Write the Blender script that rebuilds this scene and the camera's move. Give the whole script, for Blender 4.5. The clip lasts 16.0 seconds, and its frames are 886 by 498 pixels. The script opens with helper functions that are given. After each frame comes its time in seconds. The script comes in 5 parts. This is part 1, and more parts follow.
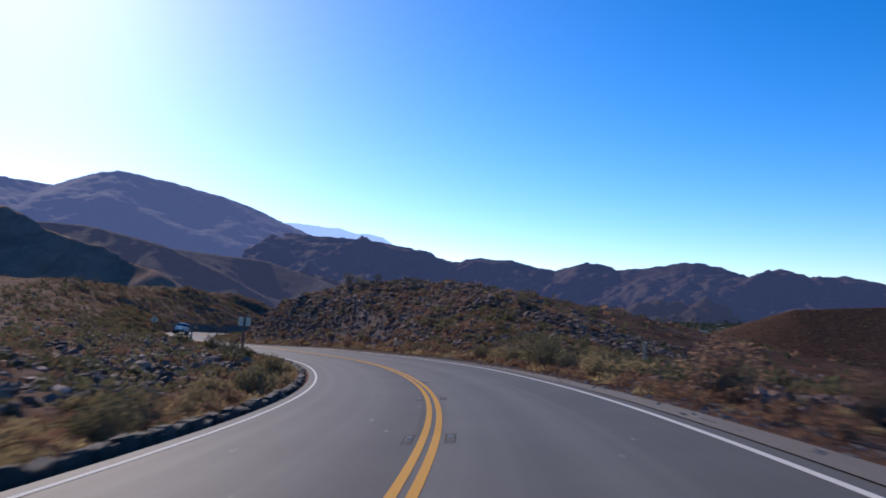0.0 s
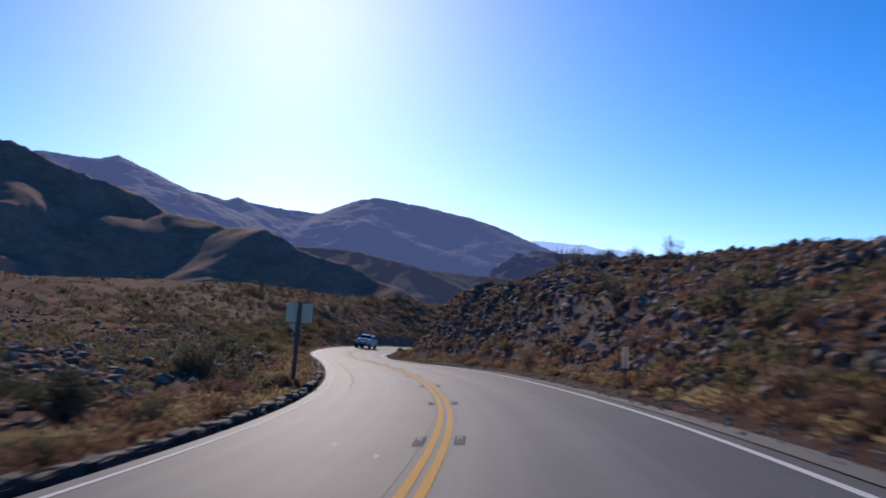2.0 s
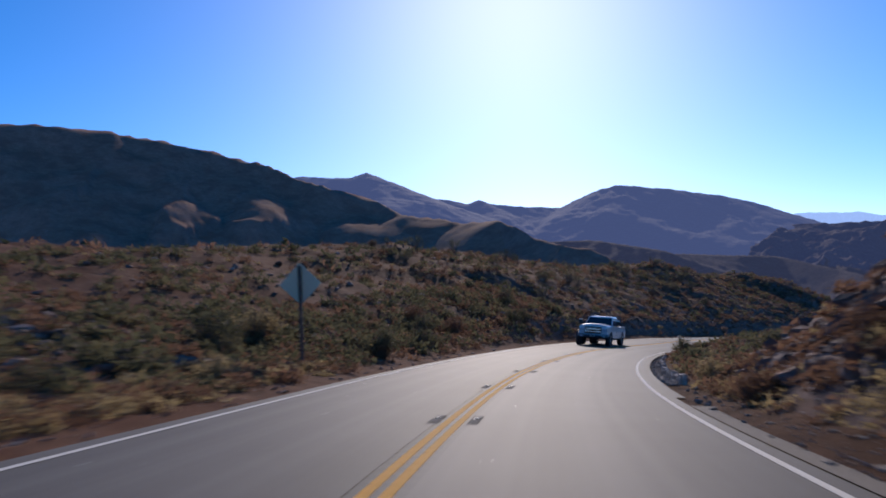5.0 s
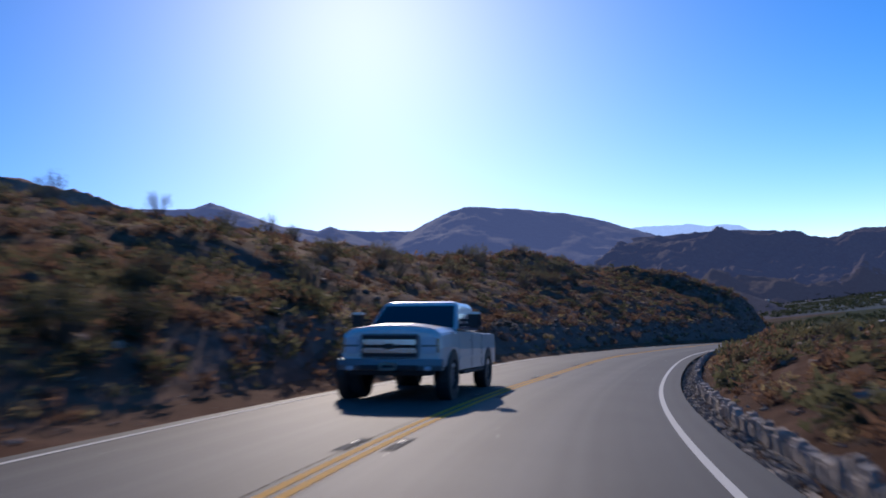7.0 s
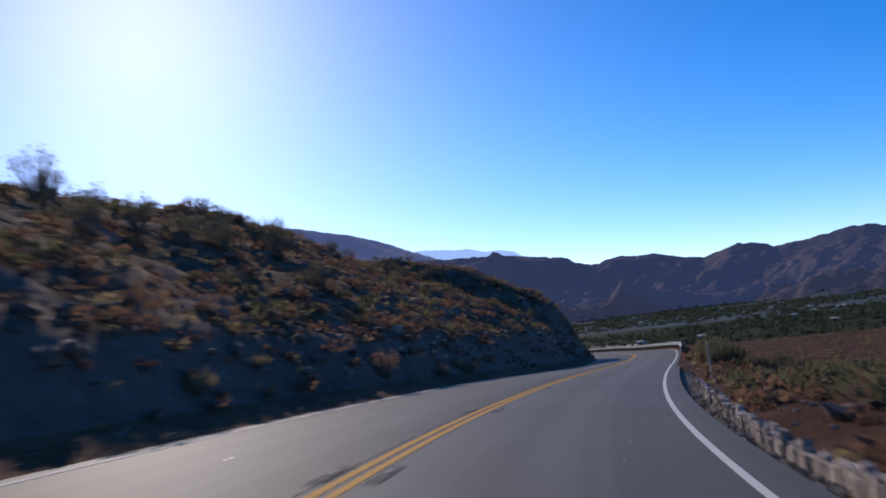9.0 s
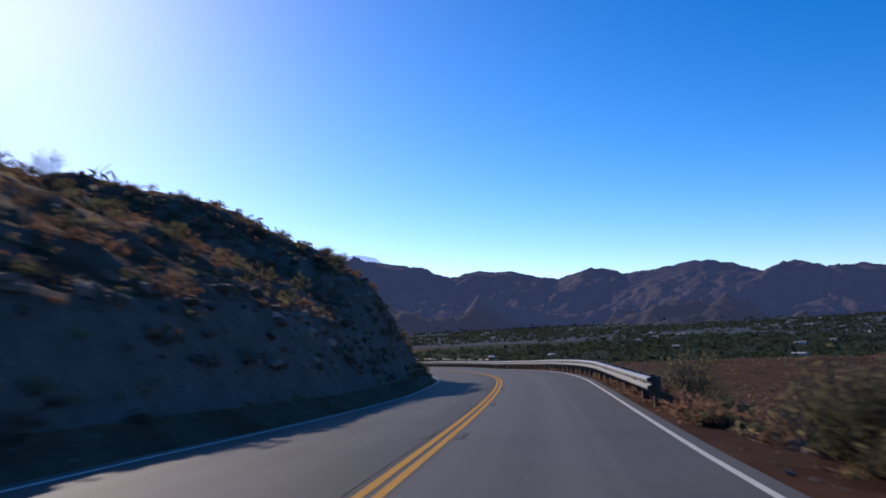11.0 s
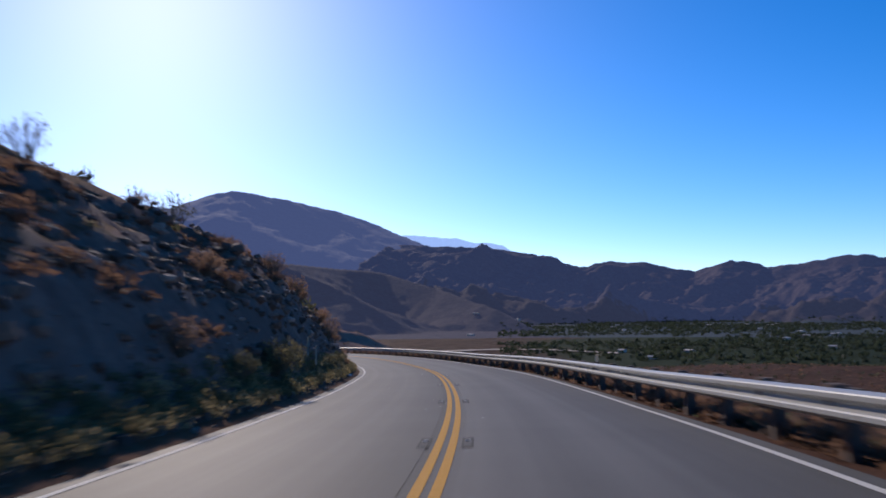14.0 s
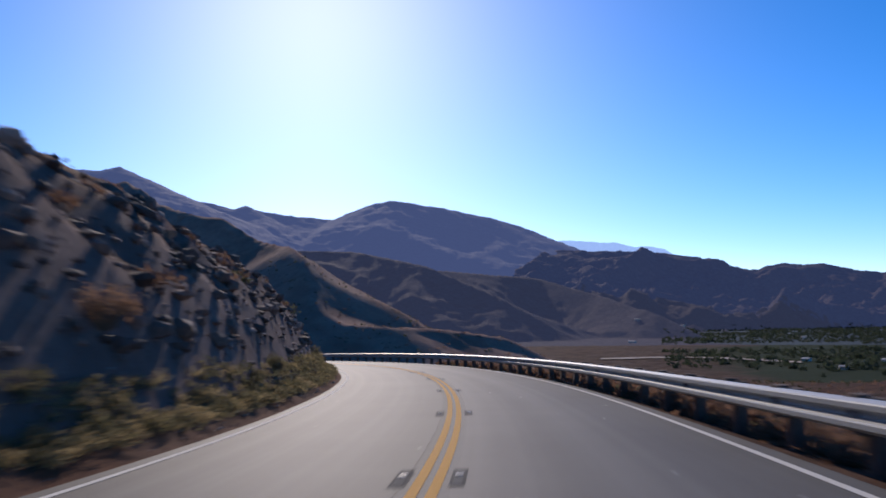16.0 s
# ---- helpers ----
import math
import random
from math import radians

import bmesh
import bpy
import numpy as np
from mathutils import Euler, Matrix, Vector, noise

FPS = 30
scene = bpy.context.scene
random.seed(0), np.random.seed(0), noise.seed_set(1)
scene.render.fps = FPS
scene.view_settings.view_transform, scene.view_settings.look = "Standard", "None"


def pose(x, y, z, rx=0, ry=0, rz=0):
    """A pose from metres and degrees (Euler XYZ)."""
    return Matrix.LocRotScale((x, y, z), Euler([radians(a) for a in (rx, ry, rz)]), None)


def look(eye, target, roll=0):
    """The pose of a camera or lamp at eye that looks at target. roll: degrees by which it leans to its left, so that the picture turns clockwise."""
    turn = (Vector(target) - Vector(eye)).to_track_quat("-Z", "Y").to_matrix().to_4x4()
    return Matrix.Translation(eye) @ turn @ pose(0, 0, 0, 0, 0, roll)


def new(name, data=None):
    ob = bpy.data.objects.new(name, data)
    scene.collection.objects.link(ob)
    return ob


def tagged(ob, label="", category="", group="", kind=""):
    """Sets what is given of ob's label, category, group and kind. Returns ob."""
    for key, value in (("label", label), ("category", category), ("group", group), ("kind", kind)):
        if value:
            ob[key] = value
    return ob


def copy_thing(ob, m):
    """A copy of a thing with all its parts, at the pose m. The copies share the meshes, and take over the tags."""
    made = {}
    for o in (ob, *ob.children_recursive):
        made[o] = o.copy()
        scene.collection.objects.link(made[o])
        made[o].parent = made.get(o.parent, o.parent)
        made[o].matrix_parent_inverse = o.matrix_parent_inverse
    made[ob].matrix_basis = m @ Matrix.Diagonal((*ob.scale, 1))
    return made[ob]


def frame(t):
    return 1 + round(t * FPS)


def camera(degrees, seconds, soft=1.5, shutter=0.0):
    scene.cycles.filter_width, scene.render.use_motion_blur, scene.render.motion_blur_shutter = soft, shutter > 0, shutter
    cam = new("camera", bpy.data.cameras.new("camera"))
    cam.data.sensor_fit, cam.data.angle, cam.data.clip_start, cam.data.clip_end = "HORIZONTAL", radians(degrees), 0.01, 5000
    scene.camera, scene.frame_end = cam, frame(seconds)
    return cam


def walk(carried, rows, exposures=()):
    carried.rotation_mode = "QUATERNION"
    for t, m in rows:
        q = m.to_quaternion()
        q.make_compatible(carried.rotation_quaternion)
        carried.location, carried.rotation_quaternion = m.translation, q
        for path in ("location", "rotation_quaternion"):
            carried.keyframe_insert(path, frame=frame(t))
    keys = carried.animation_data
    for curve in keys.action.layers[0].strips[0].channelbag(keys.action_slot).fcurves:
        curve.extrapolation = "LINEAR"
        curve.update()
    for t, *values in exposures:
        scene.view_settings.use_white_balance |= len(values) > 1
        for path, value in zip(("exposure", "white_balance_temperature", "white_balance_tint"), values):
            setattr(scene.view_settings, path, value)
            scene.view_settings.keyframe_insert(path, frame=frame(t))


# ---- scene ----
# ---- camera and its drive ----
ROWS = [
    (0.0, 0.76, 0.13, 1.120, 16.27, 3.70, -1.69),
    (0.5, -1.04, 8.97, 0.624, 20.38, 3.98, -1.08),
    (1.0, -3.65, 17.63, 0.132, 24.81, 4.34, -0.85),
    (1.5, -6.92, 26.16, -0.339, 29.17, 4.39, -0.81),
    (2.0, -10.91, 34.49, -0.803, 33.76, 4.54, -1.25),
    (2.5, -15.61, 42.58, -1.259, 37.88, 4.52, -1.52),
    (3.0, -20.91, 50.45, -1.701, 41.74, 4.66, -1.39),
    (3.5, -26.66, 58.02, -2.076, 45.24, 4.94, -0.55),
    (4.0, -32.71, 65.15, -2.426, 48.34, 4.84, 0.36),
    (4.5, -38.95, 71.98, -2.774, 50.59, 4.58, 1.42),
    (5.0, -45.28, 78.64, -3.152, 51.41, 4.44, 2.70),
    (5.5, -51.54, 85.33, -3.529, 50.65, 4.53, 4.13),
    (6.0, -57.54, 92.28, -3.883, 46.59, 5.61, 5.42),
    (6.5, -63.20, 99.55, -4.202, 44.21, 5.61, 5.88),
    (7.0, -68.63, 107.14, -4.502, 41.29, 5.51, 6.25),
    (7.5, -73.75, 115.18, -4.832, 37.43, 5.44, 7.06),
    (8.0, -78.28, 123.64, -5.226, 33.26, 5.45, 7.20),
    (8.5, -82.19, 132.19, -5.540, 29.73, 5.55, 7.25),
    (9.0, -85.39, 140.51, -5.799, 25.88, 5.40, 6.48),
    (9.5, -87.94, 148.12, -6.136, 22.69, 5.35, 5.77),
    (10.0, -90.03, 155.86, -6.505, 19.71, 5.19, 5.00),
    (10.5, -91.77, 163.97, -6.902, 17.33, 5.12, 3.71),
    (11.0, -93.32, 172.38, -7.344, 15.67, 5.11, 2.49),
    (11.5, -94.79, 181.04, -7.817, 14.90, 5.11, 1.56),
    (12.0, -96.27, 189.91, -8.247, 15.10, 5.08, 0.95),
    (12.5, -97.89, 198.95, -8.622, 16.61, 5.03, 0.51),
    (13.0, -99.80, 208.12, -9.011, 18.89, 4.73, 0.03),
    (13.5, -102.22, 217.33, -9.486, 21.93, 4.55, 0.06),
    (14.0, -105.17, 226.53, -9.974, 24.77, 4.57, 0.60),
    (14.5, -108.61, 235.59, -10.413, 27.56, 4.72, 1.00),
    (15.0, -112.34, 244.44, -10.829, 30.27, 5.07, 1.27),
    (15.5, -116.62, 253.24, -11.215, 33.09, 5.18, 0.89),
    (16.0, -121.39, 262.06, -11.643, 35.91, 5.21, 0.80),
]

cam = camera(57.66, 16.0, soft=1.7, shutter=0.45)
walk(cam, [(t, pose(x, y, z, 90 + pitch, roll, yaw)) for t, x, y, z, yaw, pitch, roll in ROWS],
     exposures=[(0.0, 0.50, 5900, 22), (1.5, 0.40, 5900, 22), (3.0, 0.30, 5900, 22), (9.5, 0.34, 5900, 22), (12.5, 0.34, 5900, 22), (16.0, 0.28, 5900, 22)])

# ---- sky and sun: late sun ahead of the car, 45 degrees left of +Y ----
SUN_AZ, SUN_EL = 45.0, 24.8
world = bpy.data.worlds.new("desert_sky")
scene.world = world
world.use_nodes = True
wn = world.node_tree
sky = wn.nodes.new("ShaderNodeTexSky")
sky.sky_type = "NISHITA"
sky.sun_disc = False
sky.sun_elevation = radians(SUN_EL)
sky.sun_rotation = radians(-SUN_AZ)
sky.altitude = 1600
sky.air_density = 0.9
sky.dust_density = 0.95
sky.ozone_density = 3.0
deep = wn.nodes.new("ShaderNodeHueSaturation")
deep.inputs["Saturation"].default_value = 1.32
clear = wn.nodes.new("ShaderNodeGamma")
clear.inputs["Gamma"].default_value = 1.12
wn.links.new(sky.outputs[0], clear.inputs["Color"])
wn.links.new(clear.outputs[0], deep.inputs["Color"])
wn.links.new(deep.outputs[0], wn.nodes["Background"].inputs[0])
wn.nodes["Background"].inputs[1].default_value = 0.087
sun_dir = Vector((-math.sin(radians(SUN_AZ)) * math.cos(radians(SUN_EL)),
                  math.cos(radians(SUN_AZ)) * math.cos(radians(SUN_EL)), math.sin(radians(SUN_EL))))
sun = new("sun", bpy.data.lights.new("sun", "SUN"))
sun.data.energy = 2.8
sun.data.angle = radians(0.53)
sun.data.color = (1.0, 0.87, 0.66)
sun.matrix_world = look(sun_dir * 300, (0, 0, 0))

# ---- the line of the road ----
BEND = [7.5774, 8.4347, 9.0660, 8.6246, 6.3636, 7.7741, 9.1868, 7.1730, 4.8286, 3.4347, 0.9601, -3.6195, -5.7762, -6.2716, -8.2116, -7.7881, -6.0991, -6.5398, -7.3524, -7.0715, -3.2377, -1.3886, -0.3102, 1.2728, 3.1430, 5.3474, 7.1412, 6.5376, 4.6758, 3.5888, 4.3703, 6.3782, 6.5332, 7.7787, 9.0989, 9.9179, 10.4073, 10.7271, 10.9842]
GRADE = [-55.993, -56.512, -55.944, -54.043, -49.814, -46.456, -46.748, -38.533, -36.396, -33.951, -38.699, -37.670, -31.470, -29.651, -28.343, -35.403, -41.862, -26.561, -45.433, -48.530, -50.295, -57.213, -55.733, -47.434, -39.450, -49.298, -50.658, -43.674, -44.081, -38.372, -44.127, -39.938, -28.920, -26.482, -26.447, -28.539, -30.071, -31.012, -31.473]
BANK = [-0.0647, -0.0647, -0.0770, -0.0549, -0.0349, 0.0374, 0.0654, 0.0800, 0.1108, 0.0770, 0.0603, 0.0249, -0.0489, -0.0487, -0.0141, -0.0204, -0.0165, -0.0025, -0.0049, -0.0042]
HEADING0 = 0.095141

LINE_L, LINE_R = -3.17, 3.23        # edge lines from the centre
EDGE_L, EDGE_R = -3.42, 3.42        # edges of the asphalt
ds = 0.5
SS = np.arange(-60, 401, ds)
node_s = np.arange(-10, 371, 10.0)
kk = np.interp(SS, node_s, np.array(BEND) / 1000)
gg = np.interp(SS, node_s, np.array(GRADE) / 1000)
bank = np.interp(SS, np.arange(-10, 371, 20.0), BANK)
i10 = int(np.argmin(abs(SS + 10)))
i0 = int(np.argmin(abs(SS)))


def integrate(v, start):
    c = np.concatenate([[0], np.cumsum((v[1:] + v[:-1]) / 2) * ds])
    return c - c[start]


theta = HEADING0 + integrate(kk, i10)
RX, RY, RZ = integrate(-np.sin(theta), i0), integrate(np.cos(theta), i0), integrate(gg, i0)


def on_road(s, u, h=0.0):
    """World place at s along the road, u to the right of the centre, h above the banked surface."""
    t = np.interp(s, SS, theta)
    return Vector((float(np.interp(s, SS, RX) + u * np.cos(t)), float(np.interp(s, SS, RY) + u * np.sin(t)),
                   float(np.interp(s, SS, RZ) - u * np.interp(s, SS, bank) + h)))


def heading(s):
    return float(np.interp(s, SS, theta))


def nearest(x, y):
    """s and u of many places, for the whole plan."""
    cx, cy, ct, cs = RX[::4], RY[::4], theta[::4], SS[::4]
    s_out, u_out = np.empty(len(x)), np.empty(len(x))
    for a in range(0, len(x), 20000):
        b = slice(a, a + 20000)
        d = (x[b, None] - cx) ** 2 + (y[b, None] - cy) ** 2
        i = d.argmin(1)
        s = cs[i] + (x[b] - cx[i]) * -np.sin(ct[i]) + (y[b] - cy[i]) * np.cos(ct[i])
        s = np.clip(s, SS[0], SS[-1])
        t = np.interp(s, SS, theta)
        u = (x[b] - np.interp(s, SS, RX)) * np.cos(t) + (y[b] - np.interp(s, SS, RY)) * np.sin(t)
        far = np.sqrt(d.min(1))
        u_out[b] = np.where(far > abs(u) + 3, np.sign(u + 1e-6) * far, u)
        s_out[b] = s
    return s_out, u_out


# ---- noise ----
LATTICE = np.random.RandomState(7).rand(256, 256)


def vnoise(x, y):
    xi, yi = np.floor(x).astype(int), np.floor(y).astype(int)
    fx, fy = x - xi, y - yi
    fx, fy = fx * fx * fx * (fx * (fx * 6 - 15) + 10), fy * fy * fy * (fy * (fy * 6 - 15) + 10)
    a, b = LATTICE[xi & 255, yi & 255], LATTICE[(xi + 1) & 255, yi & 255]
    c, d = LATTICE[xi & 255, (yi + 1) & 255], LATTICE[(xi + 1) & 255, (yi + 1) & 255]
    return (a + (b - a) * fx) * (1 - fy) + (c + (d - c) * fx) * fy - 0.5


def fbm(x, y, size, octaves=4, gain=0.5):
    x, y, total, amp = np.asarray(x, float) / size, np.asarray(y, float) / size, 0, 1.0
    for o in range(octaves):
        total = total + amp * vnoise(x + 17.3 * o, y - 9.1 * o)
        x, y, amp = x * 2.03 + y * 0.31, y * 2.03 - x * 0.31, amp * gain
    return total


def ridged(x, y, size, octaves=4, gain=0.5):
    x, y, total, amp = np.asarray(x, float) / size, np.asarray(y, float) / size, 0, 1.0
    for o in range(octaves):
        total = total + amp * (0.5 - 2 * abs(vnoise(x + 31.7 * o, y + 5.3 * o)))
        x, y, amp = x * 2.1 + y * 0.4, y * 2.1 - x * 0.4, amp * gain
    return total


def smooth(a, b, v):
    t = np.clip((v - a) / (b - a), 0, 1)
    return t * t * (3 - 2 * t)


# ---- heights beside the road, over its centre: rows along s, columns outward ----
LEFT_U = [3.4, 4.2, 5.4, 6.5, 8, 14, 22, 40, 90]
LEFT_H = {
    -60: (0, -0.05, 0, 0.1, 0.2, 0.5, 1, 2, 2),
    40: (0, -0.15, -0.15, -0.1, 0, 0.5, 1, 2, 2),
    90: (0, -0.05, 0.1, 0.2, 0.3, 1, 2, 3, 4),
    110: (0, 0.05, 0.2, 0.4, 0.7, 2, 3.5, 5, 6),
    130: (0, 0.1, 0.6, 1, 1.6, 3.6, 6, 7.5, 8),
    142: (0, 0.2, 1.3, 1.9, 2.5, 4.6, 7.2, 8.2, 8),
    152: (0, 0.3, 1.8, 2.35, 3.1, 5.7, 8.5, 8.5, 8),
    165: (0, 0.3, 1.75, 2.35, 3.4, 6.5, 9.3, 9, 8)}
LEFT_H.update({
    190: (0, 0.3, 1.7, 2.35, 3.4, 6.4, 9, 8.8, 8),
    205: (0, 0.35, 1.9, 2.5, 3.55, 6.9, 10.5, 10.5, 9),
    216: (0, 0.4, 2.2, 2.8, 3.9, 7.3, 11.6, 11.6, 10),
    224: (0, 0.4, 2.6, 3.2, 4.2, 6.9, 10.4, 10.8, 10),
    235: (0, 0.5, 2.5, 3.1, 4.1, 6.6, 9.1, 9.5, 9.5),
    240: (0, 0.55, 3.2, 4.8, 6.1, 9.0, 10.6, 11, 11),
    248: (0, 0.6, 3.2, 4.8, 5.95, 9.2, 11.4, 12.0, 12),
    252: (0, 0.5, 2.8, 3.6, 4.4, 7.8, 11.6, 13, 14)})
LEFT_H.update({
    257: (0, 0.4, 2.4, 3.1, 3.9, 6.6, 10.2, 12, 13),
    262: (0, 0.3, 2, 2.8, 3.6, 6, 9.2, 11.5, 12),
    275: (0, 0.3, 2.3, 3.4, 4.3, 6.8, 10.2, 12.5, 13),
    290: (0, 0.3, 2.5, 3.7, 4.7, 7.4, 11.2, 13.5, 14),
    310: (0, 0.3, 2.5, 3.7, 4.8, 7.7, 11.8, 14, 14),
    400: (0, 0.3, 2, 3, 3.8, 7, 11.5, 13.5, 14)})
RIGHT_U = [3.6, 4.6, 5.8, 7, 14, 22, 30, 60, 120]
RIGHT_H = {
    -60: (0, 0, 0, -0.1, -0.3, -0.6, -1, -3, -6),
    20: (0, 0, 0, 0, -0.2, -0.6, -1, -3, -6),
    30: (0, 0.05, 0.1, 0.3, 0, -0.5, -1, -3, -6),
    38: (0, 0.1, 0.3, 0.8, 0.4, -0.3, -0.8, -3, -6),
    45: (0, 0.1, 0.5, 1.4, 1.8, 0, -0.8, -3, -6),
    56: (0, 0.15, 1, 2.3, 3.8, 2, 0.5, -3, -6),
    66: (0, 0.2, 1.5, 3.1, 5.2, 4.5, 3, -2, -6),
    78: (0, 0.2, 2.2, 3.8, 5.9, 6.2, 5.2, 0, -6)}
RIGHT_H.update({
    88: (0, 0.25, 3, 4.2, 6.3, 7.1, 6.6, 1, -6),
    97: (0, 0.25, 3.2, 4.3, 6.6, 7.7, 7.2, 1, -6),
    102: (0, 0.2, 2.2, 3.3, 6, 7.2, 6.5, 0, -6),
    108: (0, 0.1, 0.8, 1.6, 4.5, 5.5, 5, 0, -6),
    116: (0, 0, 0.1, 0.3, 1.6, 2.5, 2, -2, -6),
    126: (0, 0.25, 0.32, 0.35, 0.5, 0.5, 0.3, -2.5, -6),
    150: (0, 0.28, 0.36, 0.40, 0.4, 0.1, -0.3, -2.5, -7),
    180: (0, 0.28, 0.32, 0.25, -0.1, -0.5, -0.9, -2.8, -7.5),
    190: (0, 0.15, 0.1, -0.1, -0.4, -0.8, -1.2, -3, -8)})
RIGHT_H.update({
    205: (0, -0.1, -0.4, -0.7, -1.6, -2.4, -3, -5, -9),
    230: (0, -0.2, -0.6, -1.2, -3.5, -5, -5.5, -7, -10),
    400: (0, -0.2, -0.7, -1.4, -4, -6, -7, -9, -12)})


def side(table, cols, s, u):
    rows = sorted(table)
    grid = np.array([table[r] for r in rows], float)
    rows = np.array(rows, float)
    rows = rows - 2.0 * smooth(40, 120, rows)
    per_col = [np.interp(s, rows, grid[:, c]) for c in range(len(cols))]
    out = per_col[-1].copy()
    for c in range(len(cols) - 1):
        m = (u >= cols[c]) & (u < cols[c + 1])
        f = (u[m] - cols[c]) / (cols[c + 1] - cols[c])
        out[m] = per_col[c][m] * (1 - f) + per_col[c + 1][m] * f
    return out


def beside(s, u):
    """Height of the natural ground over the road's centre line."""
    a = abs(u)
    h = np.where(u < 0, side(LEFT_H, LEFT_U, s, np.maximum(a, 3.4)), side(RIGHT_H, RIGHT_U, s, np.maximum(a, 3.6)))
    h = h - 0.2 * (u > 0) * smooth(3.5, 3.9, a) * smooth(112, 122, s) * smooth(206, 196, s)
    tilt = -np.interp(s, SS, bank) * u * (1 - smooth(3.6, 8, a))
    return h + tilt


# ---- ridges of the country round about: crest places (bearing, distance, elevation angle) from (x, y, z) ----
def crest(eye, rows):
    out = []
    for az, r, el in rows:
        out.append((eye[0] - r * math.sin(radians(az)), eye[1] + r * math.cos(radians(az)), eye[2] + r * math.tan(radians(el))))
    return out


EYE_A = (-26, 59, -2.4)
EYE_B = (-93, 203, -9.2)
NEAR_RIDGE = crest(EYE_A, [(100, 950, 11.2), (84, 930, 12.3), (73, 900, 12.4), (66, 880, 11.1), (61, 850, 9.3), (56, 800, 8.1), (53.5, 760, 6.8),
                           (50.3, 700, 5.9), (47.5, 640, 6.05), (44.7, 600, 4.85), (41.9, 560, 3.7), (39, 520, 2.7), (36, 480, 1.5), (33, 455, .1)]) \
    + [(-262, 446, -3), (-259, 461, -9), (-256, 481, -16), (-254, 500, -26)]
BACK_RIDGE = crest((-20.9, 50.5, -1.7), [(102, 4300, 8.6), (82, 4300, 9.2), (68, 4300, 9.7), (61.85, 4350, 9.75), (60.77, 4350, 9.92), (59.1, 4350, 9.75), (57.41, 4350, 9.72), (56.29, 4350, 10.03),
                           (55.5, 4350, 9.54), (54.31, 4350, 8.83), (52.53, 4350, 8.14), (50.34, 4350, 7.85), (49.14, 4350, 7.54), (48.47, 4350, 7.81), (47.74, 4350, 7.52), (45.71, 4350, 7.19),
                           (43.89, 4350, 7.04), (42.47, 4350, 6.88), (41.27, 4350, 7.51), (39.86, 4350, 7.98), (38.77, 4350, 8.16), (37.24, 4350, 7.94), (35.02, 4350, 7.57), (32.04, 4350, 6.91),
                           (30.08, 4350, 6.33), (28.54, 4350, 5.62), (27.39, 4350, 5.16), (25.2, 4400, 4.3), (23, 4400, 2)])
EAST_RIDGE = crest((-20, 50, 0), [(31.35, 4000, 4.47), (26.05, 4000, 4.47), (21.95, 4000, 4.17), (18.75, 4000, 3.72), (15.55, 4050, 2.77), (13.55, 4050, 3.17), (11.55, 4050, 3.02), (8.25, 4050, 2.37),
                                (5.95, 4000, 3.02), (3.85, 4000, 2.57), (1.85, 3950, 2.62), (-1.55, 3900, 3.17), (-4.85, 3900, 2.27), (-6.85, 3900, 2.72), (-8.65, 3900, 2.22), (-10.65, 3900, 2.27), (-13.65, 3900, 1.67),
                                (-21.65, 3800, 2.27), (-34.65, 3700, 1.87), (-54.65, 3700, 2.47), (-79.65, 3700, 1.87)])
PALE_RIDGE = crest((-26, 59, 0), [(34.6, 4850, 4.75), (29.6, 4850, 4.95), (26.8, 4850, 5.15), (25.1, 4850, 5.1), (23.8, 4850, 5), (22.2, 4850, 4.7), (20.6, 4850, 4.35), (18.6, 4850, 3.25)])
FOOT_RIDGES = [crest(EYE_B, [(36, 2300, 3.5), (29, 2500, 2.9), (25, 2300, 1.6), (21, 2000, .2), (19, 1900, -.9)]),
               crest(EYE_A, [(52, 2600, 5.2), (46, 2500, 4.6), (41, 2500, 4.5), (36, 2300, 3.4), (31, 2100, 1.2), (28, 2000, -.6)]),
               crest(EYE_B, [(13, 3300, .6), (9, 3200, .3), (6, 3100, .1)]), crest(EYE_B, [(0.5, 2500, -.55), (-.6, 2500, -.35), (-2, 2500, -.9)]),
               [(62, 478, 2), (112, 490, 5), (200, 500, 9), (320, 540, 9)]]


def ridge_height(x, y, pts, slope, bend=0.35):
    """Height under a crest line, and the distance from it."""
    out, away, along, run = np.full(len(x), -1e4), np.full(len(x), 1e4), np.zeros(len(x)), 0.0
    for (ax, ay, az), (bx, by, bz) in zip(pts[:-1], pts[1:]):
        dx, dy = bx - ax, by - ay
        t = np.clip(((x - ax) * dx + (y - ay) * dy) / (dx * dx + dy * dy), 0, 1)
        d = np.hypot(x - ax - t * dx, y - ay - t * dy)
        out = np.maximum(out, az + (bz - az) * t - slope * d * (1 - bend * np.clip(d / 900, 0, 1)))
        length = math.hypot(dx, dy)
        along = np.where(d < away, run + t * length, along)
        run += length
        away = np.minimum(away, d)
    return out, away, along


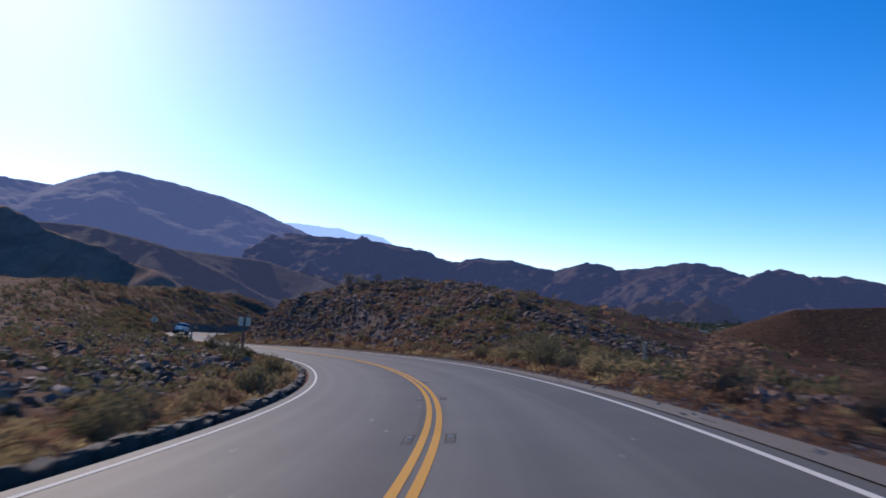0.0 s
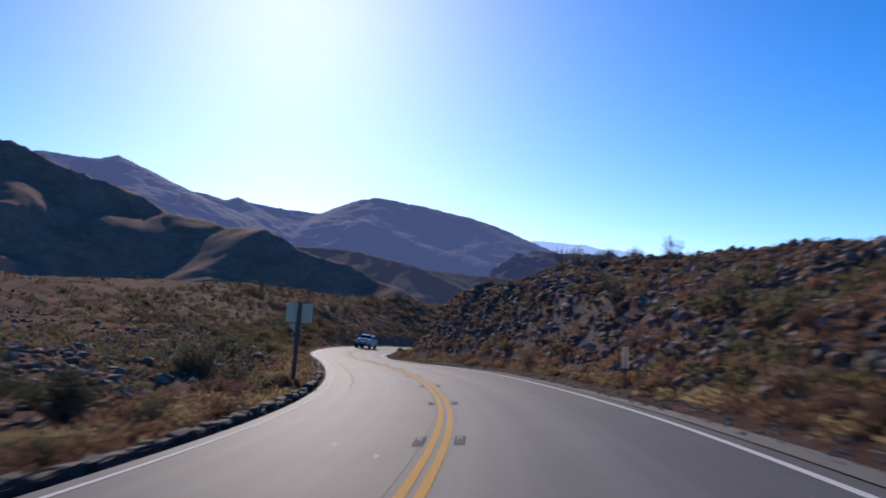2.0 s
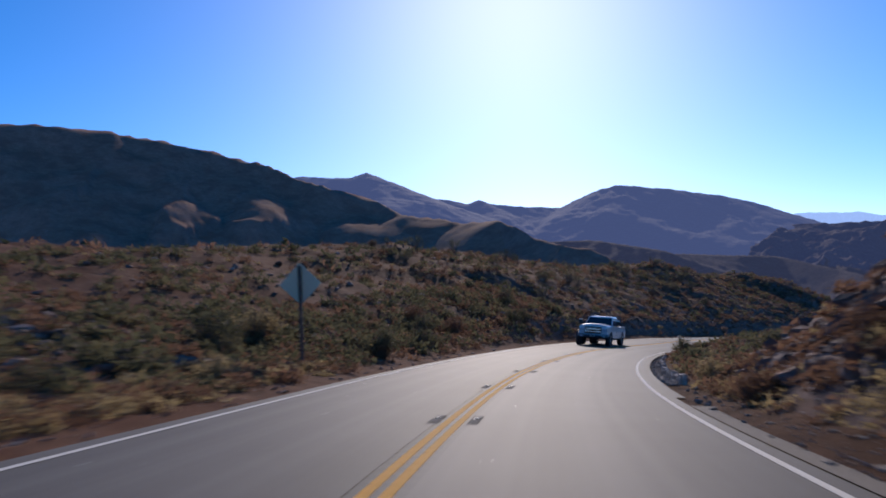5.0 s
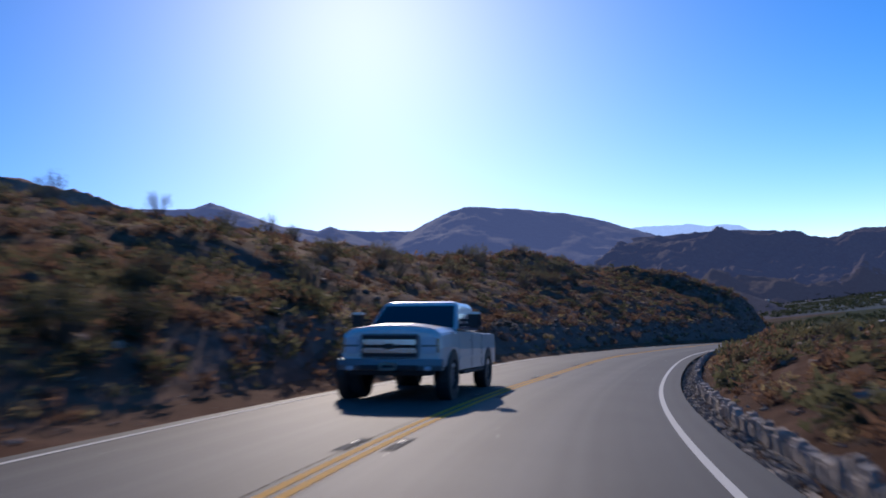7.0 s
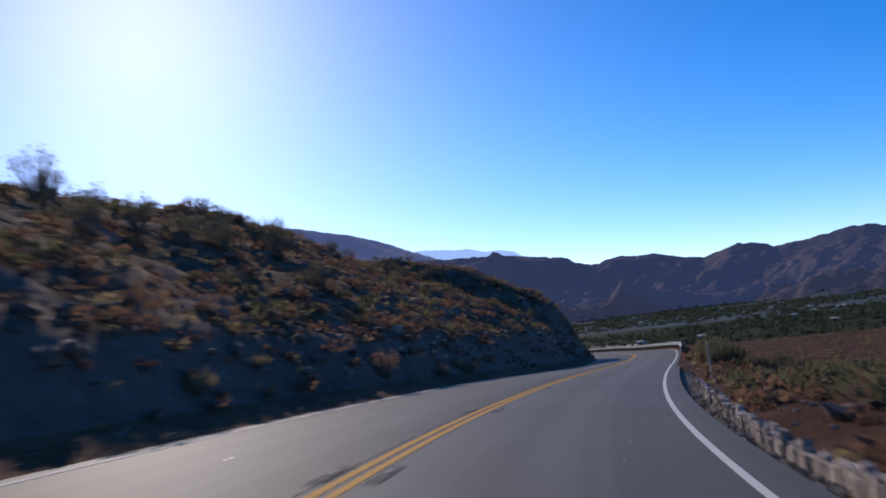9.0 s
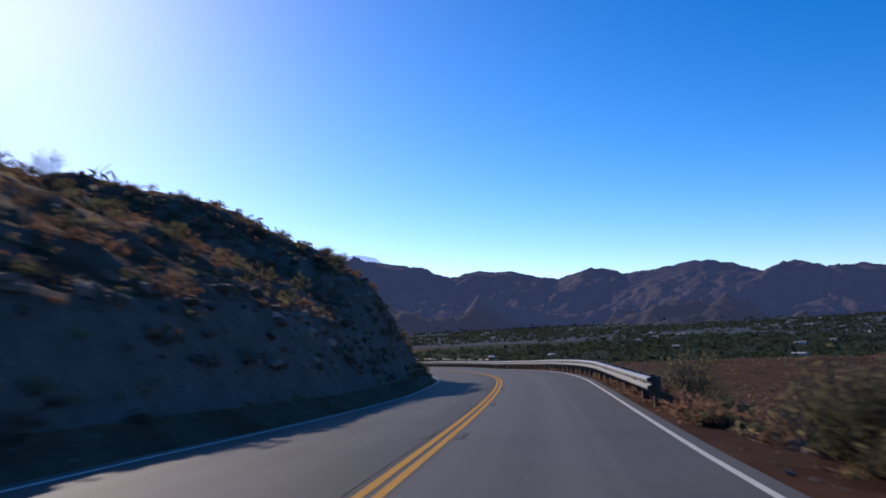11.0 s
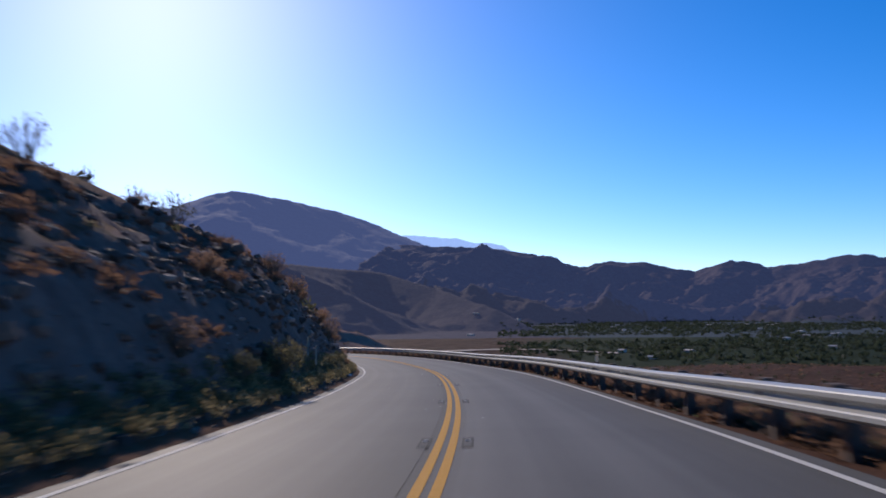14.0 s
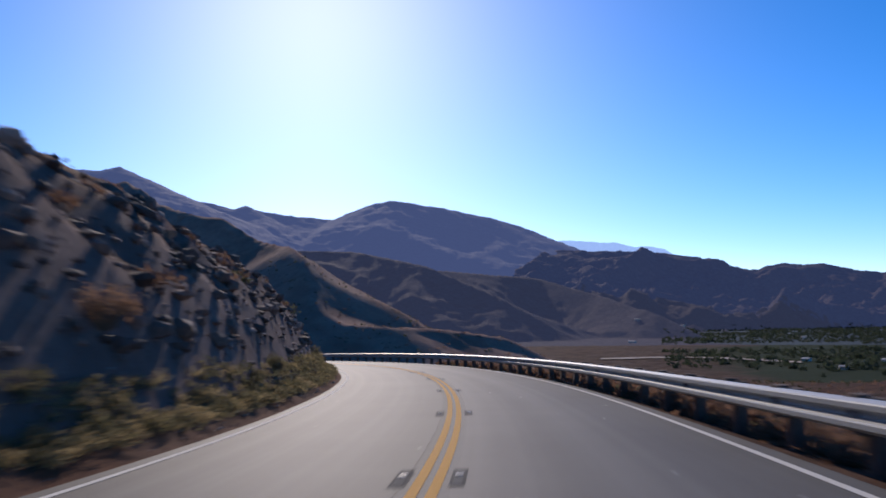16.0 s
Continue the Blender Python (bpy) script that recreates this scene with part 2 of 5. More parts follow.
def country(x, y, back=True, east=True):
    """Height of the land away from the road: terraces, the valley floor and the mountains."""
    r = np.hypot(x + 93, y - 203)
    base = -24 - 36 * smooth(200, 650, r) + 0.0062 * np.maximum(r - 800, 0)
    westward = smooth(-150, -330, x) * smooth(520, 300, y)
    base = base * (1 - westward) + (-3 + 0.012 * np.maximum(-x - 250, 0)) * westward
    base = base + fbm(x, y, 90, 4) * 3.0 * smooth(60, 200, r) * smooth(1600, 700, r)
    wx, wy = x + 70 * fbm(x, y, 300, 3), y + 70 * fbm(y + 777, x, 300, 3)
    n1 = ridged(wx, wy, 560, 5, 0.5)
    n2 = ridged(wx + 900, wy, 170, 4, 0.5)
    n3 = ridged(wx - 500, wy + 40, 45, 3, 0.55)
    z = base
    h, d, run = ridge_height(x + 34 * fbm(x, y, 130, 3), y + 34 * fbm(y + 99, x, 130, 3), NEAR_RIDGE, 0.62, 0.25)
    phase = (run - 0.75 * d + 60 * fbm(x, y, 190, 3)) / 150
    spur = np.cos(2 * np.pi * phase)
    z = np.maximum(z, h + (spur * 4 + n2 * 4 + n3 * 2 + 1) * smooth(8, 130, d) + n2 * 2.5 + n3 * 1.5)
    if back:
        h, d, run = ridge_height(x, y, BACK_RIDGE, 0.48, 0.05)
        z = np.maximum(z, h + (n1 * 34 + n2 * 8 - 6) * smooth(20, 420, d) + n2 * 2 + n3 * 5)
    if east:
        h, d, run = ridge_height(x, y, EAST_RIDGE, 0.46)
        fold = 1 - 2 * abs(np.sin(np.pi * (run + 0.35 * d + 140 * fbm(x, y, 420, 3)) / 330))
        z = np.maximum(z, h + (fold * 16 + n1 * 80 + n2 * 44 - 10) * smooth(10, 260, d) + n2 * 10 + n3 * 7)
    if not east:
        return z - 6
    for pts, sl in zip(FOOT_RIDGES, (0.52, 0.52, 0.36, 0.42, 0.33)):
        h, d, run = ridge_height(x, y, pts, sl, 0.1)
        big = 1.0 if pts[0][2] > 30 else 0.22
        z = np.maximum(z, h + (n1 * 30 + n2 * 20 + n3 * 6 - 5) * big * smooth(10, 220, d) + n2 * 4 * big)
    return z


def terrain(x, y, s=None, u=None):
    if s is None:
        s, u = nearest(x, y)
    a = abs(u)
    z = np.interp(s, SS, RZ) + beside(s, u)
    crag = smooth(4.4, 7, a)
    steep = np.where(u < 0, smooth(140, 160, s), smooth(70, 84, s) * smooth(116, 104, s))
    z = z + crag * (fbm(x, y, 7, 4, 0.6) * 0.55 + ridged(x, y, 2.4, 4) * (0.14 + 0.34 * steep + 0.25 * steep * (u > 0) + 0.25 * (u < 0) * smooth(232, 242, s))) + smooth(14, 40, a) * fbm(x, y, 30, 4) * 1.3
    block = (u > 0) * smooth(74, 84, s) * smooth(114, 104, s) * smooth(4.6, 5.8, a) * smooth(13, 8, a)
    z = z + block * (ridged(x, y, 4.5, 2, 0.4) * 0.55 + np.floor(3.0 * fbm(x + 40, y, 2.6, 2)) * 0.16)
    z = z + 0.05 * smooth(3.7, 4.6, a) * fbm(x, y, 0.9, 3)
    w = smooth(50, 190, a)
    return z * (1 - w) + country(x, y) * w


# ---- materials ----
def material(name, rough=0.9, metal=0.0):
    m = bpy.data.materials.new(name)
    m.use_nodes = True
    b = m.node_tree.nodes["Principled BSDF"]
    b.inputs["Roughness"].default_value = rough
    b.inputs["Metallic"].default_value = metal
    return m, m.node_tree, b


def coords(nt, kind="Object", scale=1.0, stretch=(1, 1, 1)):
    tc = nt.nodes.new("ShaderNodeTexCoord")
    mp = nt.nodes.new("ShaderNodeMapping")
    mp.inputs["Scale"].default_value = [scale * c for c in stretch]
    nt.links.new(tc.outputs[kind], mp.inputs[0])
    return mp.outputs[0]


def noise_tex(nt, vec, scale, detail=6, rough=0.6):
    n = nt.nodes.new("ShaderNodeTexNoise")
    n.inputs["Scale"].default_value = scale
    n.inputs["Detail"].default_value = detail
    n.inputs["Roughness"].default_value = rough
    nt.links.new(vec, n.inputs["Vector"])
    return n.outputs["Fac"]


def ramp(nt, fac, stops):
    r = nt.nodes.new("ShaderNodeValToRGB")
    while len(r.color_ramp.elements) < len(stops):
        r.color_ramp.elements.new(0.5)
    for e, (p, c) in zip(r.color_ramp.elements, stops):
        e.position, e.color = p, (*c, 1)
    nt.links.new(fac, r.inputs[0])
    return r.outputs[0]


def mix(nt, fac, a, b, mode="MIX"):
    m = nt.nodes.new("ShaderNodeMix")
    m.data_type, m.blend_type = "RGBA", mode
    for sock, v in ((m.inputs[0], fac), (m.inputs[6], a), (m.inputs[7], b)):
        if isinstance(v, (int, float)):
            sock.default_value = v
        elif isinstance(v, tuple):
            sock.default_value = (*v, 1)
        else:
            nt.links.new(v, sock)
    return m.outputs[2]


def bump(nt, bsdf, fac, strength, distance):
    b = nt.nodes.new("ShaderNodeBump")
    b.inputs["Strength"].default_value = strength
    b.inputs["Distance"].default_value = distance
    nt.links.new(fac, b.inputs["Height"])
    nt.links.new(b.outputs[0], bsdf.inputs["Normal"])


def grained(name, dark, light, scale, rough=0.9, bump_d=0.02, spot=None, metal=0.0, fine=8.0, bump_s=0.6, vary=0.0):
    """Colour between dark and light at two scales, with relief; spot: a third colour in patches."""
    m, nt, b = material(name, rough, metal)
    v = coords(nt)
    big, small = noise_tex(nt, v, scale, 4), noise_tex(nt, v, scale * fine, 6, 0.7)
    c = ramp(nt, small, [(0.3, dark), (0.7, light)])
    mid = tuple((p + q) / 2 for p, q in zip(dark, light))
    c = mix(nt, ramp(nt, big, [(0.35, (0, 0, 0)), (0.65, (1, 1, 1))]), c, spot or mid)
    if spot:
        c = mix(nt, 0.45, c, ramp(nt, small, [(0.3, dark), (0.7, light)]))
    if vary:
        oi = nt.nodes.new("ShaderNodeObjectInfo")
        c = mix(nt, vary, c, ramp(nt, oi.outputs["Random"], [(0, tuple(0.5 * q for q in dark)), (0.5, mid), (1, tuple(min(1, 1.3 * q) for q in light))]))
    nt.links.new(c, b.inputs["Base Color"])
    bump(nt, b, small, bump_s, bump_d)
    return m


def land_material(name, scale, sand, rust, rock, steep=(0.70, 0.90), relief=0.10, fine=18, haze_glow=None, green=None, even=0.0):
    """Sand and gravel on gentle ground, bare rock on steep faces; green: low ground that carries plants. Far ranges
    carry haze as an even emission.
    """
    m, nt, b = material(name, 0.95)
    b.inputs["Specular IOR Level"].default_value = 0.03
    v = coords(nt)
    big, small, mid = noise_tex(nt, v, scale, 5), noise_tex(nt, v, scale * fine, 8, 0.75), noise_tex(nt, v, scale * 4, 6, 0.65)
    c = ramp(nt, small, [(0.32, tuple((0.35 + 0.4 * even) * q for q in sand)), (0.50, tuple((0.8 + 0.15 * even) * q for q in sand)), (0.72, tuple(1.25 * q for q in sand))])
    c = mix(nt, ramp(nt, big, [(0.42, (0, 0, 0)), (0.60, (0.8, 0.8, 0.8))]), c, mix(nt, 0.5, c, rust))
    c = mix(nt, ramp(nt, mid, [(0.47, (0, 0, 0)), (0.60, (0.75, 0.75, 0.75))]), c, tuple((0.4 + 0.4 * even) * q for q in rust))
    if green:
        g = nt.nodes.new("ShaderNodeNewGeometry")
        sp = nt.nodes.new("ShaderNodeSeparateXYZ")
        nt.links.new(g.outputs["Position"], sp.inputs[0])
        mr = nt.nodes.new("ShaderNodeMapRange")
        mr.inputs["From Min"].default_value, mr.inputs["From Max"].default_value = -44, -34
        mr.inputs["To Min"].default_value, mr.inputs["To Max"].default_value = 1.0, 0.0
        nt.links.new(sp.outputs["Z"], mr.inputs["Value"])
        patch = ramp(nt, noise_tex(nt, v, 0.004, 6, 0.65), [(0.16, (0, 0, 0)), (0.34, (1, 1, 1))])
        line = nt.nodes.new("ShaderNodeVectorMath")
        line.operation = "DOT_PRODUCT"
        line.inputs[1].default_value = (1.0, 0.34, 0.0)
        nt.links.new(g.outputs["Position"], line.inputs[0])
        drift = nt.nodes.new("ShaderNodeMath")
        drift.operation = "MULTIPLY_ADD"
        drift.inputs[1].default_value = 400
        nt.links.new(noise_tex(nt, v, 0.005, 5, 0.6), drift.inputs[0])
        nt.links.new(line.outputs["Value"], drift.inputs[2])
        within = nt.nodes.new("ShaderNodeMapRange")
        within.inputs["From Min"].default_value, within.inputs["From Max"].default_value = 150, 230
        nt.links.new(drift.outputs[0], within.inputs["Value"])
        patch = mix(nt, 1.0, patch, within.outputs[0], "MULTIPLY")
        c = mix(nt, mix(nt, 1.0, patch, mr.outputs[0], "MULTIPLY"), c, green)
    n = nt.nodes.new("ShaderNodeNewGeometry")
    s = nt.nodes.new("ShaderNodeSeparateXYZ")
    nt.links.new(n.outputs["True Normal"], s.inputs[0])
    stone = ramp(nt, small, [(0.3, tuple((0.45 + 0.35 * even) * q for q in rock)), (0.7, tuple(1.35 * q for q in rock))])
    stone = mix(nt, ramp(nt, mid, [(0.40, (0, 0, 0)), (0.62, (0.8, 0.8, 0.8))]), stone, tuple(0.72 * q for q in rock))
    c = mix(nt, ramp(nt, s.outputs["Z"], [(steep[0], (1, 1, 1)), (steep[1], (0, 0, 0))]), c, stone)
    nt.links.new(c, b.inputs["Base Color"])
    bump(nt, b, small, 0.8, relief)
    # Distance haze, painted as one even emission colour.
    if haze_glow:
        b.inputs["Emission Color"].default_value = (*haze_glow, 1)
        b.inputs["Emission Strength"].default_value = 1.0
    return m


M_GROUND = land_material("desert_ground", 0.09, (0.112, 0.062, 0.039), (0.118, 0.052, 0.029), (0.165, 0.118, 0.100), steep=(0.80, 0.95))
# Paler copy of the desert ground; colour raised to brighten the cut's shade.
M_BANK = land_material("shade_lifted_bank", 0.09, (0.175, 0.094, 0.058), (0.185, 0.082, 0.046), (0.205, 0.138, 0.115), steep=(0.62, 0.86), even=0.4)
M_MOUNTAIN = land_material("mountain_rock", 0.012, (0.120, 0.075, 0.052), (0.110, 0.058, 0.040), (0.115, 0.078, 0.062), relief=1.5, fine=14, green=(0.030, 0.042, 0.020))
# Mountain rock made paler, so the ridge's shaded face comes out brighter.
M_RIDGE = land_material("shade_lifted_ridge_rock", 0.012, (0.300, 0.178, 0.130), (0.280, 0.146, 0.104), (0.290, 0.178, 0.140), relief=0.35, fine=14, even=1.0)
# Far ranges and foothills: haze painted as blue emission over darkened rock.
M_RANGE = land_material("hazed_mountain_rock", 0.006, (0.026, 0.022, 0.019), (0.024, 0.019, 0.016), (0.024, 0.021, 0.018), relief=3.0, fine=9, haze_glow=(0.046, 0.064, 0.130))
M_EAST = land_material("hazed_eastern_rock", 0.006, (0.080, 0.055, 0.045), (0.074, 0.046, 0.037), (0.074, 0.052, 0.044), relief=3.0, fine=9, haze_glow=(0.020, 0.027, 0.056))
M_FOOT = land_material("hazed_foothill_rock", 0.008, (0.060, 0.041, 0.033), (0.056, 0.035, 0.027), (0.056, 0.040, 0.033), relief=3.0, fine=9, haze_glow=(0.020, 0.024, 0.042), green=(0.026, 0.040, 0.020))
M_ROCK = grained("desert_rock", (0.095, 0.062, 0.048), (0.28, 0.185, 0.14), 0.8, 0.9, 0.03, fine=6)

# ---- ground ----
def mesh_grid(name, X, Y, Z, mat, flip=False):
    n, m = X.shape
    me = bpy.data.meshes.new(name)
    verts = np.stack([X, Y, Z], -1).reshape(-1, 3).astype(np.float32)
    i = np.arange(n * m).reshape(n, m)
    q = np.stack([i[:-1, :-1], i[1:, :-1], i[1:, 1:], i[:-1, 1:]], -1).reshape(-1, 4)
    if flip:
        q = q[:, ::-1]
    me.vertices.add(len(verts))
    me.vertices.foreach_set("co", verts.ravel())
    me.loops.add(q.size)
    me.loops.foreach_set("vertex_index", q.ravel().astype(np.int32))
    me.polygons.add(len(q))
    me.polygons.foreach_set("loop_start", np.arange(0, q.size, 4, dtype=np.int32))
    me.polygons.foreach_set("loop_total", np.full(len(q), 4, np.int32))
    me.polygons.foreach_set("use_smooth", np.ones(len(q), bool))
    me.update(calc_edges=True)
    me.materials.append(mat)
    return me


def strip_ground(sign):
    a = np.concatenate([np.arange(3.3, 9, 0.28), np.arange(9, 27, 0.8), np.arange(27, 41, 1.5)])
    if sign < 0:
        a[0] = 3.3
    s = np.arange(-55, 396, 0.55)
    S, A = np.meshgrid(s, a, indexing="ij")
    U = A * sign
    T = np.interp(S, SS, theta)
    X, Y = np.interp(S, SS, RX) + U * np.cos(T), np.interp(S, SS, RY) + U * np.sin(T)
    Z = terrain(X.ravel(), Y.ravel(), S.ravel(), U.ravel()).reshape(S.shape)
    Z = Z - 0.03 * (A < 3.65) - 0.04 * ((A >= 3.65) & (A < 3.9) & (S > 106) & (S < 206) & (U > 0))
    Z[:, -1] -= 2.5
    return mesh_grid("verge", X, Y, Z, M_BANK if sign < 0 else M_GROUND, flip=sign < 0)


def wide_ground():
    x, y = np.arange(-420, 260, 2.0), np.arange(-240, 560, 2.0)
    X, Y = np.meshgrid(x, y, indexing="ij")
    s, u = nearest(X.ravel(), Y.ravel())
    Z = terrain(X.ravel(), Y.ravel(), s, u)
    Z = Z - 6 * smooth(39, 34, abs(u))
    Z = Z.reshape(X.shape)
    edge = np.minimum(np.minimum(X - x[0], x[-1] - X), np.minimum(Y - y[0], y[-1] - Y))
    Z = Z - 6 * smooth(8, 0, edge)
    me = mesh_grid("land", X, Y, Z, M_GROUND)
    # Ridge faces of this sheet take the rock lightened against shade.
    me.materials.append(M_RIDGE)
    h = ridge_height(X.ravel(), Y.ravel(), NEAR_RIDGE, 0.62, 0.25)[0]
    high = ((h > Z.ravel() - 14) & (abs(u) > 60) & (X.ravel() < -130)).reshape(X.shape)
    me.polygons.foreach_set("material_index", high[:-1, :-1].ravel().astype(np.int32))
    return me


def far_ground(name, r, mat, az, back=True, east=True):
    az = np.radians(az)
    A, R = np.meshgrid(az, r, indexing="ij")
    X, Y = -93 - R * np.sin(A), 203 + R * np.cos(A)
    Z = country(X.ravel(), Y.ravel(), back, east).reshape(X.shape)
    inside = (X > -412) & (X < 252) & (Y > -232) & (Y < 552)
    Z = np.where(inside, np.minimum(Z - 12, -60), Z)
    return mesh_grid(name, X, Y, Z, mat)


ALL_ROUND = np.concatenate([np.arange(-50, 105, 0.22), np.arange(105, 310.1, 2.0)])
LOW_SIDE = np.concatenate([np.arange(-160, -50, 2.0), np.arange(-50, 30.1, 0.22)])
RIDGE_SIDE = np.concatenate([np.arange(30, 105, 0.22), np.arange(105, 200.1, 2.0)])
WEST = np.concatenate([np.arange(15, 105, 0.22), np.arange(105, 200, 2.0)])
EAST = np.concatenate([np.arange(-161, -50, 2.0), np.arange(-50, 48, 0.18)])
for nm, me, label in (("ground_left_verge", strip_ground(-1), "stony brown desert slope beside the road"),
                      ("ground_right_verge", strip_ground(1), "stony brown desert slope and shoulder beside the road"),
                      ("ground", wide_ground(), "dry brown desert ground with scattered stones"),
                      ("hills", far_ground("hills", np.geomspace(150, 1500, 190), M_MOUNTAIN, LOW_SIDE), "bare brown desert hills and valley floor"),
                      ("hills_west", far_ground("hills_west", np.geomspace(150, 1500, 190), M_RIDGE, RIDGE_SIDE), "bare reddish-brown ridge above the road"),
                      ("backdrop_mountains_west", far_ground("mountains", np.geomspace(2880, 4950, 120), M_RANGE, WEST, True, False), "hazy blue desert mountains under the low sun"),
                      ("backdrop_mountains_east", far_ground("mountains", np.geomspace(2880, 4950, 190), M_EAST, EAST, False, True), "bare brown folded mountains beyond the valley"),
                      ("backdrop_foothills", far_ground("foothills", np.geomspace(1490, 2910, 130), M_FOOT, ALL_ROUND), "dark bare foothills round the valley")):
    me.name = nm
    tagged(new(nm, me), label, "ground" if "ground" in nm else "mountains", kind="structure")

px = np.array(PALE_RIDGE)
tt = np.linspace(0, len(px) - 1, 160)
cx, cy, cz = (np.interp(tt, range(len(px)), px[:, k]) for k in range(3))
cz = cz + fbm(cx, cy, 160, 4) * 22
rows_ = np.linspace(0, 1, 6)
PX = np.stack([cx + 0 * k for k in rows_], 1)
PY = np.stack([cy - 40 * k for k in rows_], 1)
PZ = np.stack([cz * (1 - k) - 50 * k for k in rows_], 1)
# Farthest range: its haze is a strong pale blue emission.
M_PALE = land_material("hazed_far_range", 0.004, (0.30, 0.27, 0.27), (0.26, 0.24, 0.25), (0.25, 0.24, 0.25), relief=4.0, haze_glow=(0.26, 0.38, 0.60))
tagged(new("backdrop_range", mesh_grid("backdrop_range", PX, PY, PZ, M_PALE)), "far mountain range on the skyline, paled by haze emission", "mountains", kind="structure")

# ---- road ----
def asphalt_material():
    m, nt, b = material("asphalt", 0.8)
    v = coords(nt)
    grain, blotch = noise_tex(nt, v, 60, 4, 0.8), noise_tex(nt, v, 0.35, 5)
    c = ramp(nt, grain, [(0.3, (0.080, 0.075, 0.066)), (0.7, (0.172, 0.162, 0.142))])
    c = mix(nt, 0.5, c, ramp(nt, blotch, [(0.3, (0.084, 0.079, 0.070)), (0.7, (0.160, 0.150, 0.132))]))
    uv = coords(nt, "UV")
    sep = nt.nodes.new("ShaderNodeSeparateXYZ")
    nt.links.new(uv, sep.inputs[0])
    wave = nt.nodes.new("ShaderNodeTexNoise")
    wave.noise_dimensions = "1D"
    wave.inputs["Scale"].default_value = 0.9
    wave.inputs["Detail"].default_value = 3
    nt.links.new(sep.outputs[0], wave.inputs["W"])
    c = mix(nt, 0.5, c, ramp(nt, wave.outputs["Fac"], [(0.35, (0.074, 0.070, 0.062)), (0.65, (0.180, 0.169, 0.148))]))
    b.inputs["Specular IOR Level"].default_value = 0.06
    b.inputs["Roughness"].default_value = 0.68
    nt.links.new(c, b.inputs["Base Color"])
    bump(nt, b, grain, 0.35, 0.004)
    return m


M_ASPHALT = asphalt_material()
M_YELLOW = grained("yellow_road_paint", (0.50, 0.22, 0.012), (0.68, 0.33, 0.02), 1.5, 0.85, 0.003, (0.56, 0.27, 0.02), fine=30)
M_WHITE = grained("white_road_paint", (0.50, 0.48, 0.42), (0.72, 0.69, 0.61), 1.2, 0.85, 0.003, fine=30)
for m in (M_YELLOW, M_WHITE):
    m.node_tree.nodes["Principled BSDF"].inputs["Specular IOR Level"].default_value = 0.2


def groove(s):
    return np.where((s > 10) & (s < 330), -0.02 * (np.sin(s * 2 * np.pi / 0.34) > 0.1), 0.0)


def ribbon(name, us, s0, s1, step, lift, mat, grooves=False):
    s = np.arange(s0, s1 + 1e-6, step)
    S, U = np.meshgrid(s, np.array(us, float), indexing="ij")
    T = np.interp(S, SS, theta)
    X, Y = np.interp(S, SS, RX) + U * np.cos(T), np.interp(S, SS, RY) + U * np.sin(T)
    Z = np.interp(S, SS, RZ) - U * np.interp(S, SS, bank) + lift
    if grooves:
        Z = Z + groove(S)
    me = mesh_grid(name, X, Y, Z, mat, flip=True)
    uv = me.uv_layers.new(name="UVMap")
    i = np.empty(len(me.loops), np.int32)
    me.loops.foreach_get("vertex_index", i)
    uv.data.foreach_set("uv", np.stack([U.ravel()[i], S.ravel()[i]], -1).astype(np.float32).ravel())
    return me


def part(name, data, parent, label=""):
    ob = new(name, data)
    ob.parent = parent
    if label:
        ob["label"] = label
    return ob


road = tagged(new("road"), "grey asphalt two-lane mountain road with double yellow centre line", "road", kind="structure")
lane_l = list(np.linspace(EDGE_L + 0.06, -0.22, 12))
lane_r = list(np.linspace(0.22, EDGE_R - 0.06, 12))
part("lane", ribbon("lane", [EDGE_L - 0.04] + lane_l, -55, 395, 0.5, 0.0, M_ASPHALT), road)
part("lane", ribbon("lane", lane_r + [EDGE_R + 0.05], -55, 395, 0.5, 0.0, M_ASPHALT), road)
part("shoulder", ribbon("shoulder", [EDGE_R + 0.05, 3.55, 3.66], 108, 204, 0.5, 0.0, M_ASPHALT), road, "narrow asphalt shoulder")
M_SHOULDER = grained("shoulder_dirt", (0.080, 0.068, 0.054), (0.180, 0.155, 0.126), 1.2, 0.95, 0.012, (0.125, 0.102, 0.080), fine=14)
part("gravel_shoulder", ribbon("gravel_shoulder", [EDGE_R + 0.05, 3.58, 3.74, 3.88], -50, 106, 0.5, 0.012, M_SHOULDER), road, "grey gravel shoulder")
part("rumble_strip", ribbon("rumble_strip", [-0.22, -0.2, 0.2, 0.22], -55, 395, 0.085, 0.0, M_ASPHALT, True), road, "asphalt centre strip with milled rumble grooves")
part("yellow_line", ribbon("yellow_line", [-0.128, -0.034], -55, 395, 0.085, 0.004, M_YELLOW, True), road, "yellow painted line")
part("yellow_line", ribbon("yellow_line", [0.034, 0.128], -55, 395, 0.085, 0.004, M_YELLOW, True), road, "yellow painted line")
part("edge_line", ribbon("edge_line", [LINE_L - 0.042, LINE_L + 0.042], -55, 395, 0.5, 0.005, M_WHITE), road, "white painted edge line")
part("edge_line", ribbon("edge_line", [LINE_R - 0.042, LINE_R + 0.042], -55, 395, 0.5, 0.005, M_WHITE), road, "white painted edge line")
# ---- mesh helpers ----
RNG = np.random.RandomState(11)


